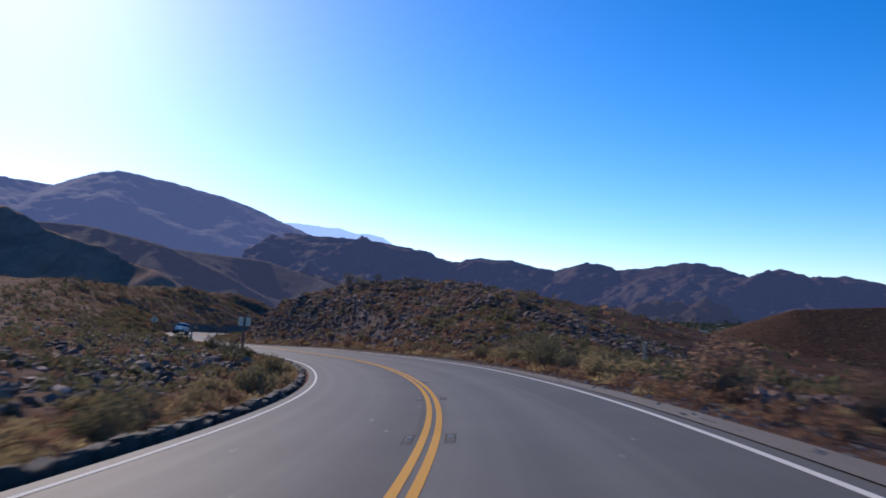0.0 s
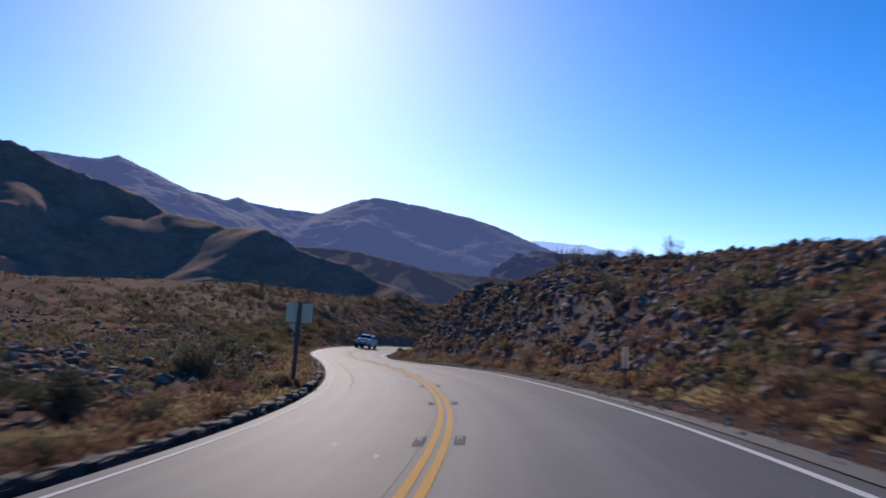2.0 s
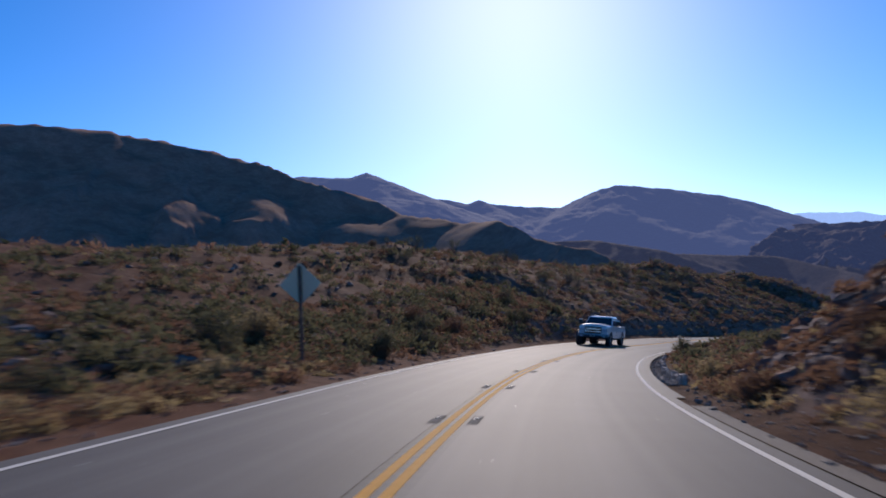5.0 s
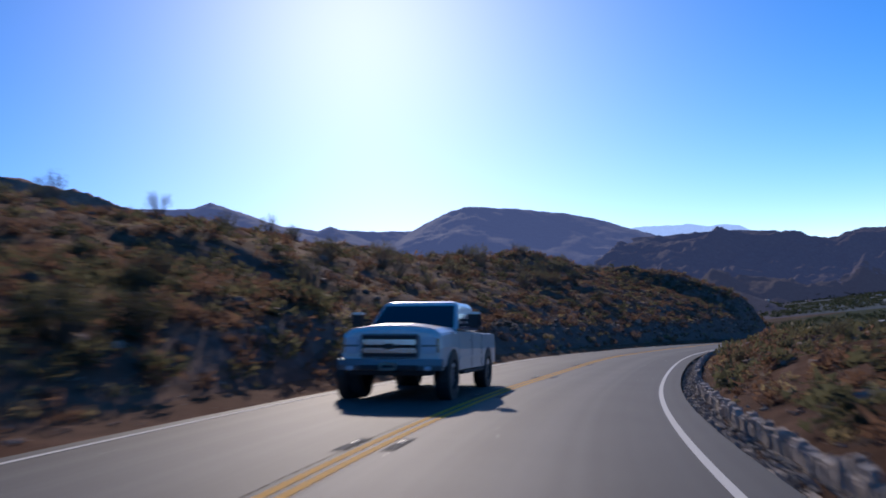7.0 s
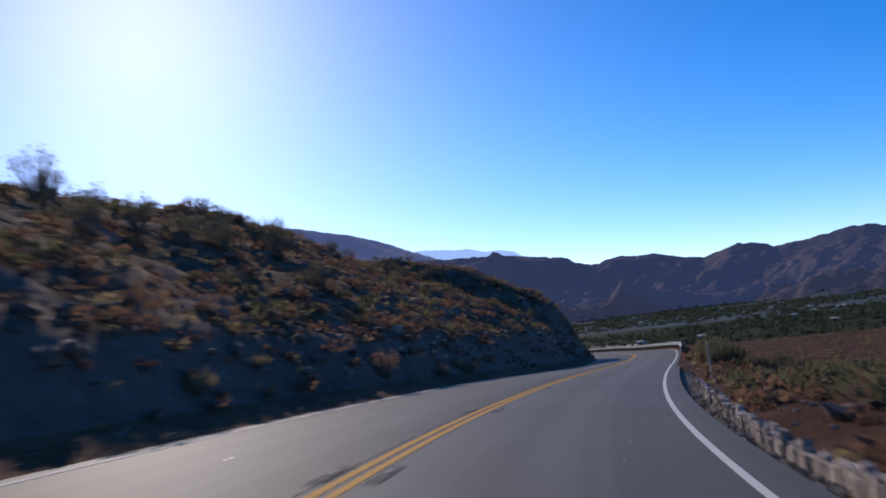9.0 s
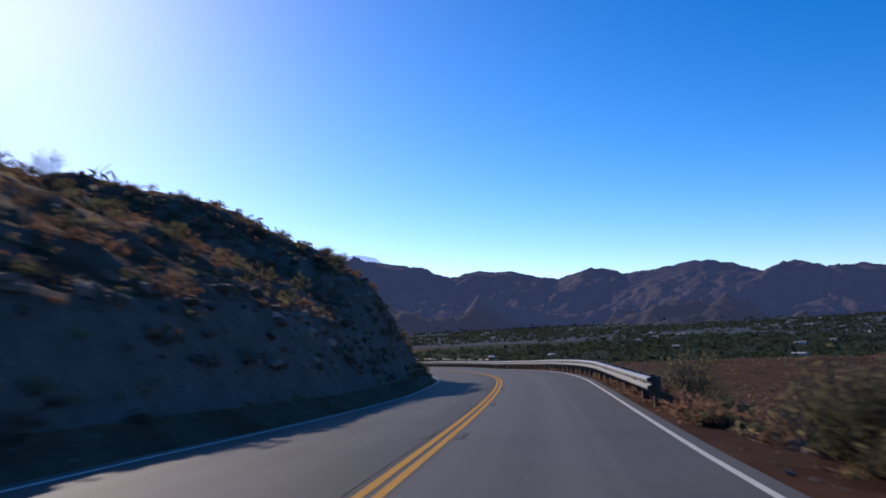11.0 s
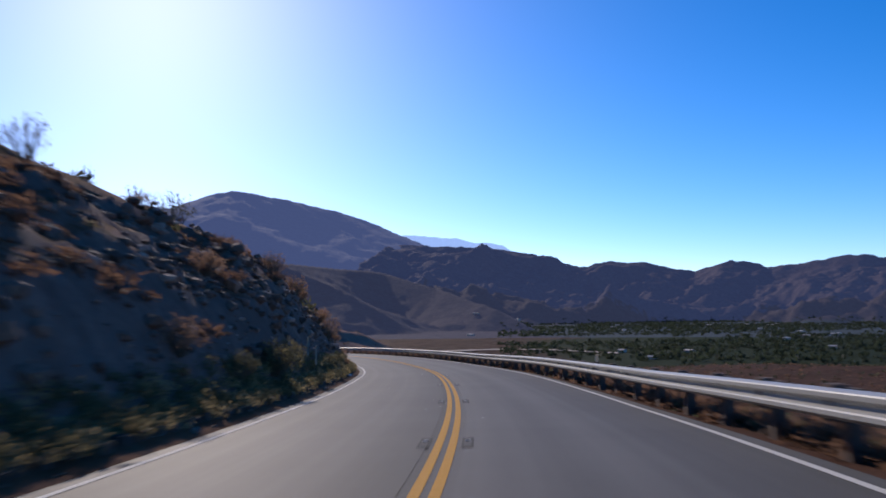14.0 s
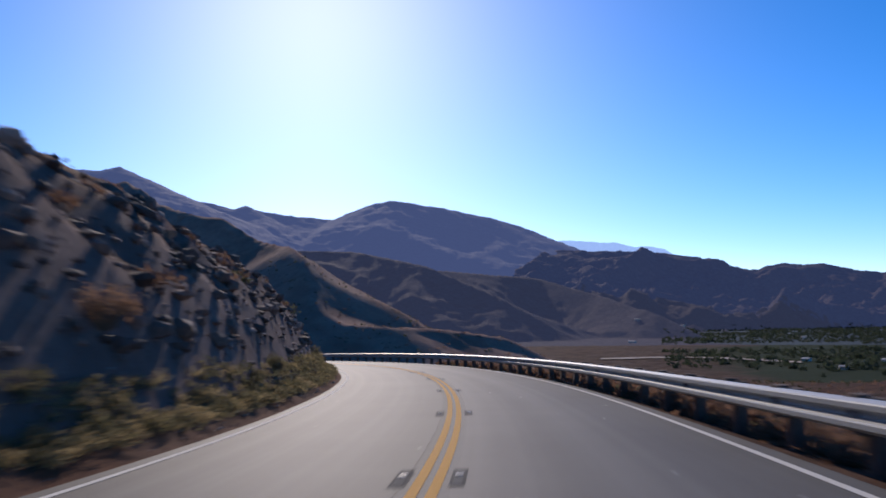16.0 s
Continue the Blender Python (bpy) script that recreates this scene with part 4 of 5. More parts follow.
# scrub of the slopes, too much to count
def scrub(name, n, zones, mat, lo, hi, label, leaves=46, fine=1.0):
    s, u = scatter(n, zones)
    x, y, z = ground_z(s, u)
    r = RNG.uniform(lo, hi, n)
    d = RNG.normal(0, 1, (n, leaves, 3))
    d /= np.linalg.norm(d, axis=2)[..., None]
    d[..., 2] = abs(d[..., 2]) * 0.8
    rr = r[:, None, None]
    c = d * (RNG.rand(n, leaves, 1) ** 0.6) * rr * 0.85 + np.stack([x, y, z], -1)[:, None]
    e = (d * 0.6 + RNG.normal(0, 0.5, (n, leaves, 3))) * rr * 0.24 * fine
    g = RNG.normal(0, 1, (n, leaves, 3)) * (0.018 + 0.035 * rr) * fine
    v = np.stack([c - g, c + g, c + e], 2).reshape(-1, 3)
    tagged(new(name, raw_mesh(name, v, [np.arange(n * leaves * 3).reshape(-1, 3)], [mat])), label, "scrub", kind="stuff")


SLOPES = [(3, -40, 130, -45, -7), (5, 108, 250, -26, -5.6), (0.5, 255, 345, -24, -5.5), (1.0, 40, 116, 6.5, 30), (5, 114, 222, 4.6, 30), (2, 120, 220, 20, 60), (2, -30, 40, 8, 50), (2, 215, 345, 5, 40)]
VERGES = [(3, -20, 250, -6.5, -4.0), (3, -20, 340, 4.2, 7)]
DENSE = [(2, 18, 56, 5, 12), (4, 114, 222, 4.8, 24), (3, 98, 156, -12, -4.4), (4, -20, 125, -20, -4.8), (0.4, 42, 114, 5, 13)]
UPPER = [(7, 140, 250, -22, -6.2), (4, 46, 112, 5.2, 18)]
scrub("scrub", 3200, SLOPES + DENSE, M_GREEN, 0.25, 0.75, "low dark green scrub over the slopes", 84)
scrub("olive_scrub", 2600, SLOPES + DENSE, M_OLIVE, 0.22, 0.65, "low olive scrub over the slopes", 76)
scrub("dry_scrub", 8200, SLOPES + DENSE + VERGES + UPPER, M_RUST, 0.14, 0.55, "low rust-brown dead scrub over the slopes", 64)
scrub("dry_grass", 4800, SLOPES + VERGES + VERGES + UPPER, M_STRAW, 0.08, 0.32, "dry straw-coloured grass tufts", 44)

scrub("rail_grass", 3000, [(3, 214, 345, 3.95, 4.6), (1, 214, 345, 4.6, 5.8)], M_RUST, 0.24, 0.5, "tall dry brown grass along the guardrail", 70)
scrub("rail_olive", 900, [(1, 214, 345, 3.95, 5.2)], M_GREEN, 0.16, 0.4, "dark brush along the guardrail", 70)
scrub("rail_straw", 500, [(1, 214, 345, 4.0, 5.2)], M_STRAW, 0.10, 0.28, "dry straw-coloured grass along the guardrail", 60)

scrub("verge_straw", 900, [(3, -12, 112, -5.8, -4.15), (1, 14, 112, 4.3, 5.1)], M_STRAW, 0.2, 0.46, "tall dry straw-coloured grass along the verge", 130, 0.6)
scrub("verge_rust", 900, [(3, -12, 112, -6, -4.15), (2, 14, 112, 4.3, 5.2)], M_RUST, 0.22, 0.5, "rust-brown dry brush along the verge", 130, 0.6)
scrub("bank_rust", 150, [(3, 248, 272, -9, -4.8), (1, 272, 338, -11, -5.4)], M_RUST, 0.25, 0.6, "rust-brown dry brush on the road bank", 80)
scrub("verge_olive", 900, [(1, 252, 342, -4.55, -3.78)], M_OLIVE, 0.16, 0.42, "olive brush lining the road verge", 170, 0.55)
scrub("verge_dry", 800, [(1, 252, 342, -4.5, -3.74)], M_STRAW, 0.14, 0.36, "dry straw-coloured brush lining the road verge", 150, 0.5)


def far_brush(name, n, draw, mat, lo, hi, label, leaves=12):
    x, y = draw(n)
    s, u = nearest(x, y)
    keep = abs(u) > 18
    x, y, s, u = x[keep], y[keep], s[keep], u[keep]
    n = len(x)
    z = terrain(x, y, s, u)
    r = RNG.uniform(lo, hi, n)[:, None, None]
    d = RNG.normal(0, 1, (n, leaves, 3))
    d /= np.linalg.norm(d, axis=2)[..., None]
    d[..., 2] = abs(d[..., 2]) * 0.8
    c = d * RNG.rand(n, leaves, 1) ** 0.6 * r * 0.8 + np.stack([x, y, z], -1)[:, None]
    e = (d * 0.6 + RNG.normal(0, 0.5, (n, leaves, 3))) * r * 0.4
    g = RNG.normal(0, 1, (n, leaves, 3)) * 0.16 * r
    v = np.stack([c - g, c + g, c + e], 2).reshape(-1, 3)
    tagged(new(name, raw_mesh(name, v, [np.arange(n * leaves * 3).reshape(-1, 3)], [mat])), label, "scrub", kind="stuff")


def around(n):
    return RNG.uniform(-330, 140, n), RNG.uniform(-20, 540, n)


def plain(n):
    return RNG.uniform(-95, 150, n), RNG.uniform(110, 470, n)


far_brush("plain_scrub", 6000, plain, M_RUST, 0.3, 0.8, "brown dry scrub over the open plain")
far_brush("plain_olive", 3500, plain, M_OLIVE, 0.3, 0.9, "olive scrub over the open plain")
far_brush("far_scrub", 9000, around, M_GREEN, 0.4, 1.1, "dark scrub dotted over the open desert")
far_brush("far_dry_scrub", 9000, around, M_RUST, 0.3, 0.9, "brown dry scrub dotted over the open desert")

# ---- stone edgings ----
def stone_mesh(seed, mat):
    r = np.random.RandomState(seed)
    bm = box_bm(-0.5, 0.5, -0.5, 0.5, 0, 1, 0.13)
    for v in bm.verts:
        v.co += Vector(r.uniform(-0.085, 0.085, 3))
    return from_bm("stone", bm, mat)


M_EDGE = grained("granite", (0.26, 0.205, 0.165), (0.56, 0.47, 0.39), 5, 0.85, 0.02, fine=5, vary=0.35)
# Dark kerb stone, with the tone of its shaded side in the colour.
M_KERB = grained("shaded_kerb_stone", (0.030, 0.024, 0.020), (0.092, 0.072, 0.058), 5, 0.9, 0.02, fine=5, vary=0.35)
STONES = [stone_mesh(k, M_EDGE) for k in range(6)]
DARK_STONES = [stone_mesh(k + 9, M_KERB) for k in range(6)]


def edging(name, label, s0, s1, u, length, thick, tall, gap, shapes, dip=0.0):
    top = tagged(new(name), label, "wall", kind="structure")
    s = s0
    k = 0
    while s < s1:
        ln = length * RNG.uniform(0.6, 1.4)
        uu = u - dip * math.exp(-((s - 175) / 7) ** 2) + RNG.uniform(-0.03, 0.03)
        p = stand(s + ln / 2, uu, 0.10)
        ob = part("stone", shapes[k % 6], top)
        ob.matrix_basis = Matrix.LocRotScale(p, Euler((RNG.uniform(-.08, .08), RNG.uniform(-.12, .12), heading(s) + RNG.uniform(-.12, .12))),
                                             (thick * RNG.uniform(0.8, 1.2), ln * 0.97, tall * RNG.uniform(0.6, 1.25) + 0.10))
        s += ln + gap * RNG.rand()
        k += 1


edging("stone_kerb", "low kerb of rough dark granite stones along the road edge", -6, 84, -3.74, 0.42, 0.24, 0.17, 0.06, DARK_STONES)
edging("stone_wall", "low wall of upright pale granite stones along the road edge", 112, 190, 4.11, 0.145, 0.12, 0.20, 0.02, STONES, 0.13)
edging("stone_wall_footing", "flat granite slabs lying at the foot of the stone wall", 114, 160, 3.84, 0.22, 0.13, 0.01, 1.8, STONES)
edging("stone_kerb", "low kerb of rough granite stones under the shrubs", 260, 298, -3.78, 0.34, 0.20, 0.06, 0.3, DARK_STONES)

# ---- guardrail ----
M_STEEL = grained("galvanised_steel", (0.30, 0.30, 0.285), (0.42, 0.42, 0.40), 2, 0.5, 0.002, metal=0.1, fine=12)
M_POST = grained("weathered_timber", (0.075, 0.050, 0.038), (0.17, 0.11, 0.08), 4, 0.9, 0.006)
RAIL_U, RAIL_H = 3.56, 0.49
rail = tagged(new("guardrail"), "galvanised steel guardrail on dark timber posts along the drop", "guardrail")
PROFILE = [(0.045, 0.142), (0.02, 0.140), (-0.044, 0.118), (-0.05, 0.104), (-0.047, 0.062), (0.026, 0.030), (0.036, 0.008), (0.030, -0.014), (-0.044, -0.040), (-0.05, -0.056), (-0.047, -0.098), (0.02, -0.134), (0.045, -0.142)]


def beam(s0, s1):
    s = np.arange(s0, s1 + 0.01, (s1 - s0) / 5)
    pts = PROFILE + [(a + 0.006, b) for a, b in PROFILE[::-1]]
    pts = pts + pts[:1]
    S = np.repeat(s[:, None], len(pts), 1)
    U = np.array([p[0] for p in pts])[None] + RAIL_U + 0 * S
    HH = np.array([p[1] for p in pts])[None] + RAIL_H + 0 * S
    T = np.interp(S, SS, theta)
    X, Y = np.interp(S, SS, RX) + U * np.cos(T), np.interp(S, SS, RY) + U * np.sin(T)
    Z = np.interp(S, SS, RZ) - RAIL_U * np.interp(S, SS, bank) + HH
    me = mesh_grid("rail_beam", X, Y, Z, M_STEEL)
    me.polygons.foreach_set("use_smooth", np.zeros(len(me.polygons), bool))
    return me


for k in range(43):
    s = 217.0 + 3.81 * k
    if s + 3.81 < 392:
        part("rail_beam", beam(s, s + 3.87), rail, "galvanised corrugated steel beam")
post_me = from_bm("post", box_bm(-0.075, 0.075, -0.085, 0.085, -0.75, 0.62, 0.012), M_POST)
block_me = from_bm("spacer_block", box_bm(-0.08, 0.08, -0.07, 0.07, -0.17, 0.17, 0.01), M_POST)
bolt_me = from_bm("bolt", box_bm(-0.012, 0.012, -0.02, 0.02, -0.02, 0.02, 0.006), M_STEEL)
for k in range(95):
    s = 217.72 + 1.83 * k
    if s > 390:
        break
    ob = part("post", post_me, rail, "dark weathered timber post")
    ob.matrix_basis = Matrix.LocRotScale(on_road(s, RAIL_U + 0.24, 0), Euler((RNG.uniform(-.03, .03), RNG.uniform(-.03, .03), heading(s))), None)
    b = part("spacer_block", block_me, ob)
    b.matrix_basis = Matrix.Translation((-0.13, 0, RAIL_H))
    c = part("bolt", bolt_me, ob)
    c.matrix_basis = Matrix.Translation((-0.235, 0, RAIL_H))

# ---- signs and delineators ----
M_SIGNPOST = grained("brown_sign_timber", (0.09, 0.055, 0.042), (0.19, 0.12, 0.09), 4, 0.9, 0.006)
M_ALU = grained("sign_aluminium", (0.62, 0.48, 0.30), (0.78, 0.62, 0.41), 3, 0.55, 0.001, fine=10)
M_WHITEPLATE = grained("white_reflective_plate", (0.50, 0.46, 0.39), (0.66, 0.62, 0.53), 4, 0.45, 0.001)
M_TEAL = grained("teal_plate", (0.05, 0.16, 0.15), (0.10, 0.25, 0.24), 4, 0.5, 0.001)


def place(ob, s, u, turn=0.0, lean=0.0):
    ob.matrix_basis = Matrix.LocRotScale(stand(s, u, 0.0), Euler((0, lean, heading(s) + turn)), None)


sign = tagged(new("road_sign"), "rectangular road sign on a wooden post, bare back showing", "sign")
place(sign, 65.8, -4.55, 0.06, radians(3.5))
part("post", from_bm("post", box_bm(-0.075, 0.075, -0.05, 0.05, -0.5, 2.92, 0.008), M_SIGNPOST), sign, "brown wooden post")
part("plate", from_bm("plate", box_bm(-0.47, 0.47, 0.055, 0.07, 2.20, 2.88, 0.004), M_ALU), sign, "dull aluminium plate seen from behind")
for z in (2.34, 2.72):
    part("bolt", from_bm("bolt", box_bm(-0.02, 0.02, -0.065, -0.048, z - 0.02, z + 0.02, 0.006), M_STEEL), sign)

dsign = tagged(new("road_sign"), "diamond warning sign on a post, bare back showing", "sign")
place(dsign, 111.2, -5.0, 0.08)
part("post", from_bm("post", box_bm(-0.04, 0.04, -0.04, 0.04, -0.5, 2.55, 0.006), M_POST), dsign, "dark wooden post")
bm = box_bm(-0.38, 0.38, 0.045, 0.055, -0.38, 0.38, 0.004)
bmesh.ops.rotate(bm, verts=bm.verts, cent=(0, 0, 0), matrix=Matrix.Rotation(radians(45), 3, "Y"))
bmesh.ops.translate(bm, verts=bm.verts, vec=(0, 0, 2.1))
part("plate", from_bm("plate", bm, M_ALU), dsign, "dull aluminium diamond plate seen from behind")


def thin(m, share):
    """Let daylight through a thin plate."""
    nt = m.node_tree
    b = nt.nodes["Principled BSDF"]
    glowing = nt.nodes.new("ShaderNodeBsdfTranslucent")
    nt.links.new(b.inputs["Base Color"].links[0].from_socket, glowing.inputs["Color"])
    both = nt.nodes.new("ShaderNodeMixShader")
    both.inputs[0].default_value = share
    nt.links.new(b.outputs[0], both.inputs[1])
    nt.links.new(glowing.outputs[0], both.inputs[2])
    nt.links.new(both.outputs[0], nt.nodes["Material Output"].inputs[0])


thin(M_WHITEPLATE, 0.6)


def paddle(s, u, h0, h1, w, mat, label, plate_label, post=M_POST, turn=0.0):
    ob = tagged(new("marker_post"), label, "marker post", "roadside markers")
    place(ob, s, u, turn)
    part("post", from_bm("post", box_bm(-0.025, 0.025, -0.012, 0.012, -0.4, h1 - 0.02, 0.003), post), ob)
    part("plate", from_bm("plate", box_bm(-w / 2, w / 2, -0.024, -0.015, h0, h1, 0.003), mat), ob, plate_label)


paddle(55.2, 4.35, 0.50, 1.0, 0.16, M_WHITEPLATE, "white object marker plate on a short post", "white plate")
paddle(24, 6.9, 0.35, 0.90, 0.08, M_WHITEPLATE, "white object marker plate on a short post", "white plate")
paddle(86.7, -4.95, 0.45, 1.15, 0.16, M_TEAL, "teal marker plate on a short post", "teal plate")
paddle(133.5, 4.7, 0.50, 0.90, 0.13, M_WHITEPLATE, "white object marker plate on a dark post", "white plate")
paddle(191.5, 4.5, 0.45, 1.11, 0.08, M_WHITEPLATE, "slim white delineator post", "white plate", M_WHITEPLATE)
paddle(281.3, -4.35, 0.40, 1.0, 0.05, M_WHITEPLATE, "slim pale delineator post among shrubs", "pale plate")
paddle(281.7, -4.15, 0.40, 1.0, 0.05, M_WHITEPLATE, "slim pale delineator post among shrubs", "pale plate")
paddle(298, 9.1, 2.3, 2.8, 0.16, M_WHITEPLATE, "white object marker plate behind the guardrail", "white plate")
# ---- pickup truck in the far lane ----
M_PAINT = grained("white_car_paint", (0.72, 0.69, 0.65), (0.82, 0.79, 0.74), 1, 0.28, 0.0005, fine=4, bump_s=0.05)
M_PAINT.node_tree.nodes["Principled BSDF"].inputs["Coat Weight"].default_value = 0.6
M_CHROME = grained("chrome", (0.72, 0.72, 0.73), (0.82, 0.82, 0.82), 4, 0.12, 0.0004, metal=1.0, bump_s=0.05)
M_BLACK = grained("black_plastic", (0.012, 0.012, 0.013), (0.03, 0.03, 0.03), 8, 0.6, 0.002)
M_BUMPER = grained("grey_bumper_steel", (0.16, 0.165, 0.175), (0.24, 0.245, 0.25), 3, 0.38, 0.0006, metal=0.3, bump_s=0.05)
M_TYRE = grained("tyre_rubber", (0.012, 0.012, 0.012), (0.028, 0.028, 0.028), 10, 0.85, 0.004)
M_LENS = grained("headlamp_lens", (0.55, 0.57, 0.6), (0.75, 0.77, 0.8), 8, 0.1, 0.001)
M_AMBER = grained("amber_lens", (0.55, 0.22, 0.03), (0.65, 0.3, 0.05), 8, 0.2, 0.001)
m_glass, nt_, b_ = material("tinted_glass", 0.05)
b_.inputs["Base Color"].default_value = (0.012, 0.014, 0.016, 1)
b_.inputs["Specular IOR Level"].default_value = 0.6
M_GLASS = m_glass


def shell(name, rings, mat, parent, label="", bev=0.0, close=True):
    """A skin over rings of points, one ring after another."""
    bm = bmesh.new()
    vs = [[bm.verts.new(p) for p in ring] for ring in rings]
    n = len(rings[0])
    for a, b in zip(vs[:-1], vs[1:]):
        for i in range(n if close else n - 1):
            bm.faces.new((a[i], a[(i + 1) % n], b[(i + 1) % n], b[i]))
    if close:
        bm.faces.new(vs[0][::-1])
        bm.faces.new(vs[-1])
    bmesh.ops.recalc_face_normals(bm, faces=bm.faces)
    if bev:
        bmesh.ops.bevel(bm, geom=[e for e in bm.edges if e.calc_face_angle(0) > 0.5], offset=bev, segments=2, affect="EDGES")
    return part(name, from_bm(name, bm, mat, False), parent, label)


def tube_ring(bm, r0, r1, x0, x1, seg=28):
    g = []
    for x, r in ((x0, r0), (x0, r1), (x0 + 0.04, r1 + 0.02), (x1 - 0.04, r1 + 0.02), (x1, r1), (x1, r0)):
        g.append([bm.verts.new((x, r * math.cos(2 * math.pi * k / seg), r * math.sin(2 * math.pi * k / seg))) for k in range(seg)])
    for a, b in zip(g, g[1:] + g[:1]):
        for k in range(seg):
            bm.faces.new((a[k], a[(k + 1) % seg], b[(k + 1) % seg], b[k]))
    bmesh.ops.recalc_face_normals(bm, faces=bm.faces)


def pickup():
    """Front at -Y, wheels on z = 0, 2.03 m wide, 6.2 m long."""
    t = tagged(new("pickup_truck"), "white crew-cab pickup truck with chrome grille in the oncoming lane", "truck")
    w = 1.0
    fy, ry = -3.1, 3.1
    # front clip: fenders and hood, lofted along y
    def ring(y, half, top, bottom, crown=0.03, shoulder=0.12):
        return [(-half, y, bottom), (-half - 0.01, y, (top + bottom) / 2), (-half + 0.02, y, top - shoulder), (-half + 0.16, y, top - 0.02), (-half * 0.5, y, top + crown * 0.6), (-half * 0.3, y, top + crown), (half * 0.3, y, top + crown), (half * 0.5, y, top + crown * 0.6),
                (half - 0.16, y, top - 0.02), (half - 0.02, y, top - shoulder), (half + 0.01, y, (top + bottom) / 2), (half, y, bottom)]
    shell("front_body", [ring(-3.02, 0.92, 1.24, 0.66, 0.04), ring(-2.88, 0.96, 1.34, 0.62, 0.05), ring(-2.3, 1.0, 1.38, 0.62, 0.06), ring(-1.55, 1.0, 1.38, 0.52, 0.05)], M_PAINT, t, "white painted hood and fenders", 0.02)
    shell("cab_body", [ring(-1.55, 1.0, 1.35, 0.52, 0.0, 0.06), ring(-0.2, 1.0, 1.33, 0.52, 0, 0.06), ring(1.0, 1.0, 1.33, 0.52, 0, 0.06)], M_PAINT, t, "white painted doors", 0.01)
    shell("bed", [ring(1.03, 1.0, 1.31, 0.50, -0.02, 0.05), ring(3.05, 1.0, 1.31, 0.55, -0.02, 0.05)], M_PAINT, t, "white painted load bed", 0.015)
    part("bed_floor", from_bm("bed_floor", box_bm(-0.86, 0.86, 1.12, 2.98, 1.285, 1.30, 0.004), M_BLACK), t, "dark bed liner")
    # greenhouse
    def cabring(z, yf, yr, half):
        return [(-half, yf, z), (half, yf, z), (half, yr, z), (-half, yr, z)]
    shell("cab_top", [cabring(1.32, -1.45, 0.98, 0.94), cabring(1.84, -0.76, 0.84, 0.81), cabring(1.91, -0.66, 0.78, 0.77), cabring(1.94, -0.45, 0.66, 0.66), cabring(1.95, -0.2, 0.5, 0.5)], M_PAINT, t, "white painted roof and pillars", 0.03)
    bm = bmesh.new()
    f = [bm.verts.new(p) for p in ((-0.86, -1.44, 1.365), (0.86, -1.44, 1.365), (0.745, -0.80, 1.82), (-0.745, -0.80, 1.82))]
    bm.faces.new(f)
    ext = bmesh.ops.extrude_face_region(bm, geom=bm.faces[:])["geom"]
    bmesh.ops.translate(bm, verts=[v for v in ext if isinstance(v, bmesh.types.BMVert)], vec=(0, -0.018, 0.014))
    bmesh.ops.recalc_face_normals(bm, faces=bm.faces)
    part("windshield", from_bm("windshield", bm, M_GLASS), t, "dark tinted windshield")
    for sx in (-1, 1):
        for y0, y1, y2, y3 in ((-1.30, -0.22, -0.22, -0.70), (-0.14, 0.86, 0.74, -0.14)):
            bm = bmesh.new()
            f = [bm.verts.new(p) for p in ((sx * 0.935, y0, 1.34), (sx * 0.935, y1, 1.34), (sx * 0.805, y2, 1.79), (sx * 0.805, y3, 1.79))]
            bm.faces.new(f)
            ext = bmesh.ops.extrude_face_region(bm, geom=bm.faces[:])["geom"]
            bmesh.ops.translate(bm, verts=[v for v in ext if isinstance(v, bmesh.types.BMVert)], vec=(sx * 0.012, 0, 0.003))
            bmesh.ops.recalc_face_normals(bm, faces=bm.faces)
            part("side_window", from_bm("side_window", bm, M_GLASS), t, "dark tinted side window")
        for y in (-0.18, 1.015):
            part("door_seam", from_bm("door_seam", box_bm(sx * 1.012 - 0.003, sx * 1.012 + 0.003, y - 0.008, y + 0.008, 0.5, 1.25), M_BLACK), t)
        for y in (-0.42, 0.72):
            part("door_handle", from_bm("door_handle", box_bm(sx * 1.03 - 0.015, sx * 1.03 + 0.015, y - 0.11, y + 0.11, 1.10, 1.135, 0.008), M_PAINT), t)
        part("side_trim", from_bm("side_trim", box_bm(sx * 1.015 - 0.008, sx * 1.015 + 0.008, -1.5, 1.0, 0.74, 0.80, 0.004), M_PAINT), t, "white side moulding")
        part("running_board", from_bm("running_board", box_bm(sx * 0.98 - 0.10, sx * 0.98 + 0.10, -1.35, 1.0, 0.44, 0.50, 0.02), M_BLACK), t)
        # mirrors
        mir = part("mirror", from_bm("mirror", box_bm(sx * 1.25 - 0.13, sx * 1.25 + 0.13, -1.24, -1.08, 1.36, 1.68, 0.04), M_BLACK), t, "black towing mirror")
        for z in (1.40, 1.50):
            part("mirror_arm", from_bm("mirror_arm", box_bm(sx * 1.04 - 0.11, sx * 1.04 + 0.11, -1.18, -1.12, z, z + 0.045, 0.01), M_BLACK), mir)
        part("mirror_cap", from_bm("mirror_cap", box_bm(sx * 1.25 - 0.125, sx * 1.25 + 0.125, -1.245, -1.09, 1.635, 1.69, 0.02), M_PAINT), mir, "white mirror cap")
        # lamps
        lamp = part("headlight", from_bm("headlight", box_bm(sx * 0.74 - 0.15, sx * 0.74 + 0.15, -3.06, -2.95, 0.86, 1.17, 0.03), M_LENS), t, "clear headlight")
        part("lamp_bezel", from_bm("lamp_bezel", box_bm(sx * 0.74 - 0.135, sx * 0.74 + 0.135, -3.066, -3.05, 0.99, 1.03, 0.004), M_BUMPER), lamp)
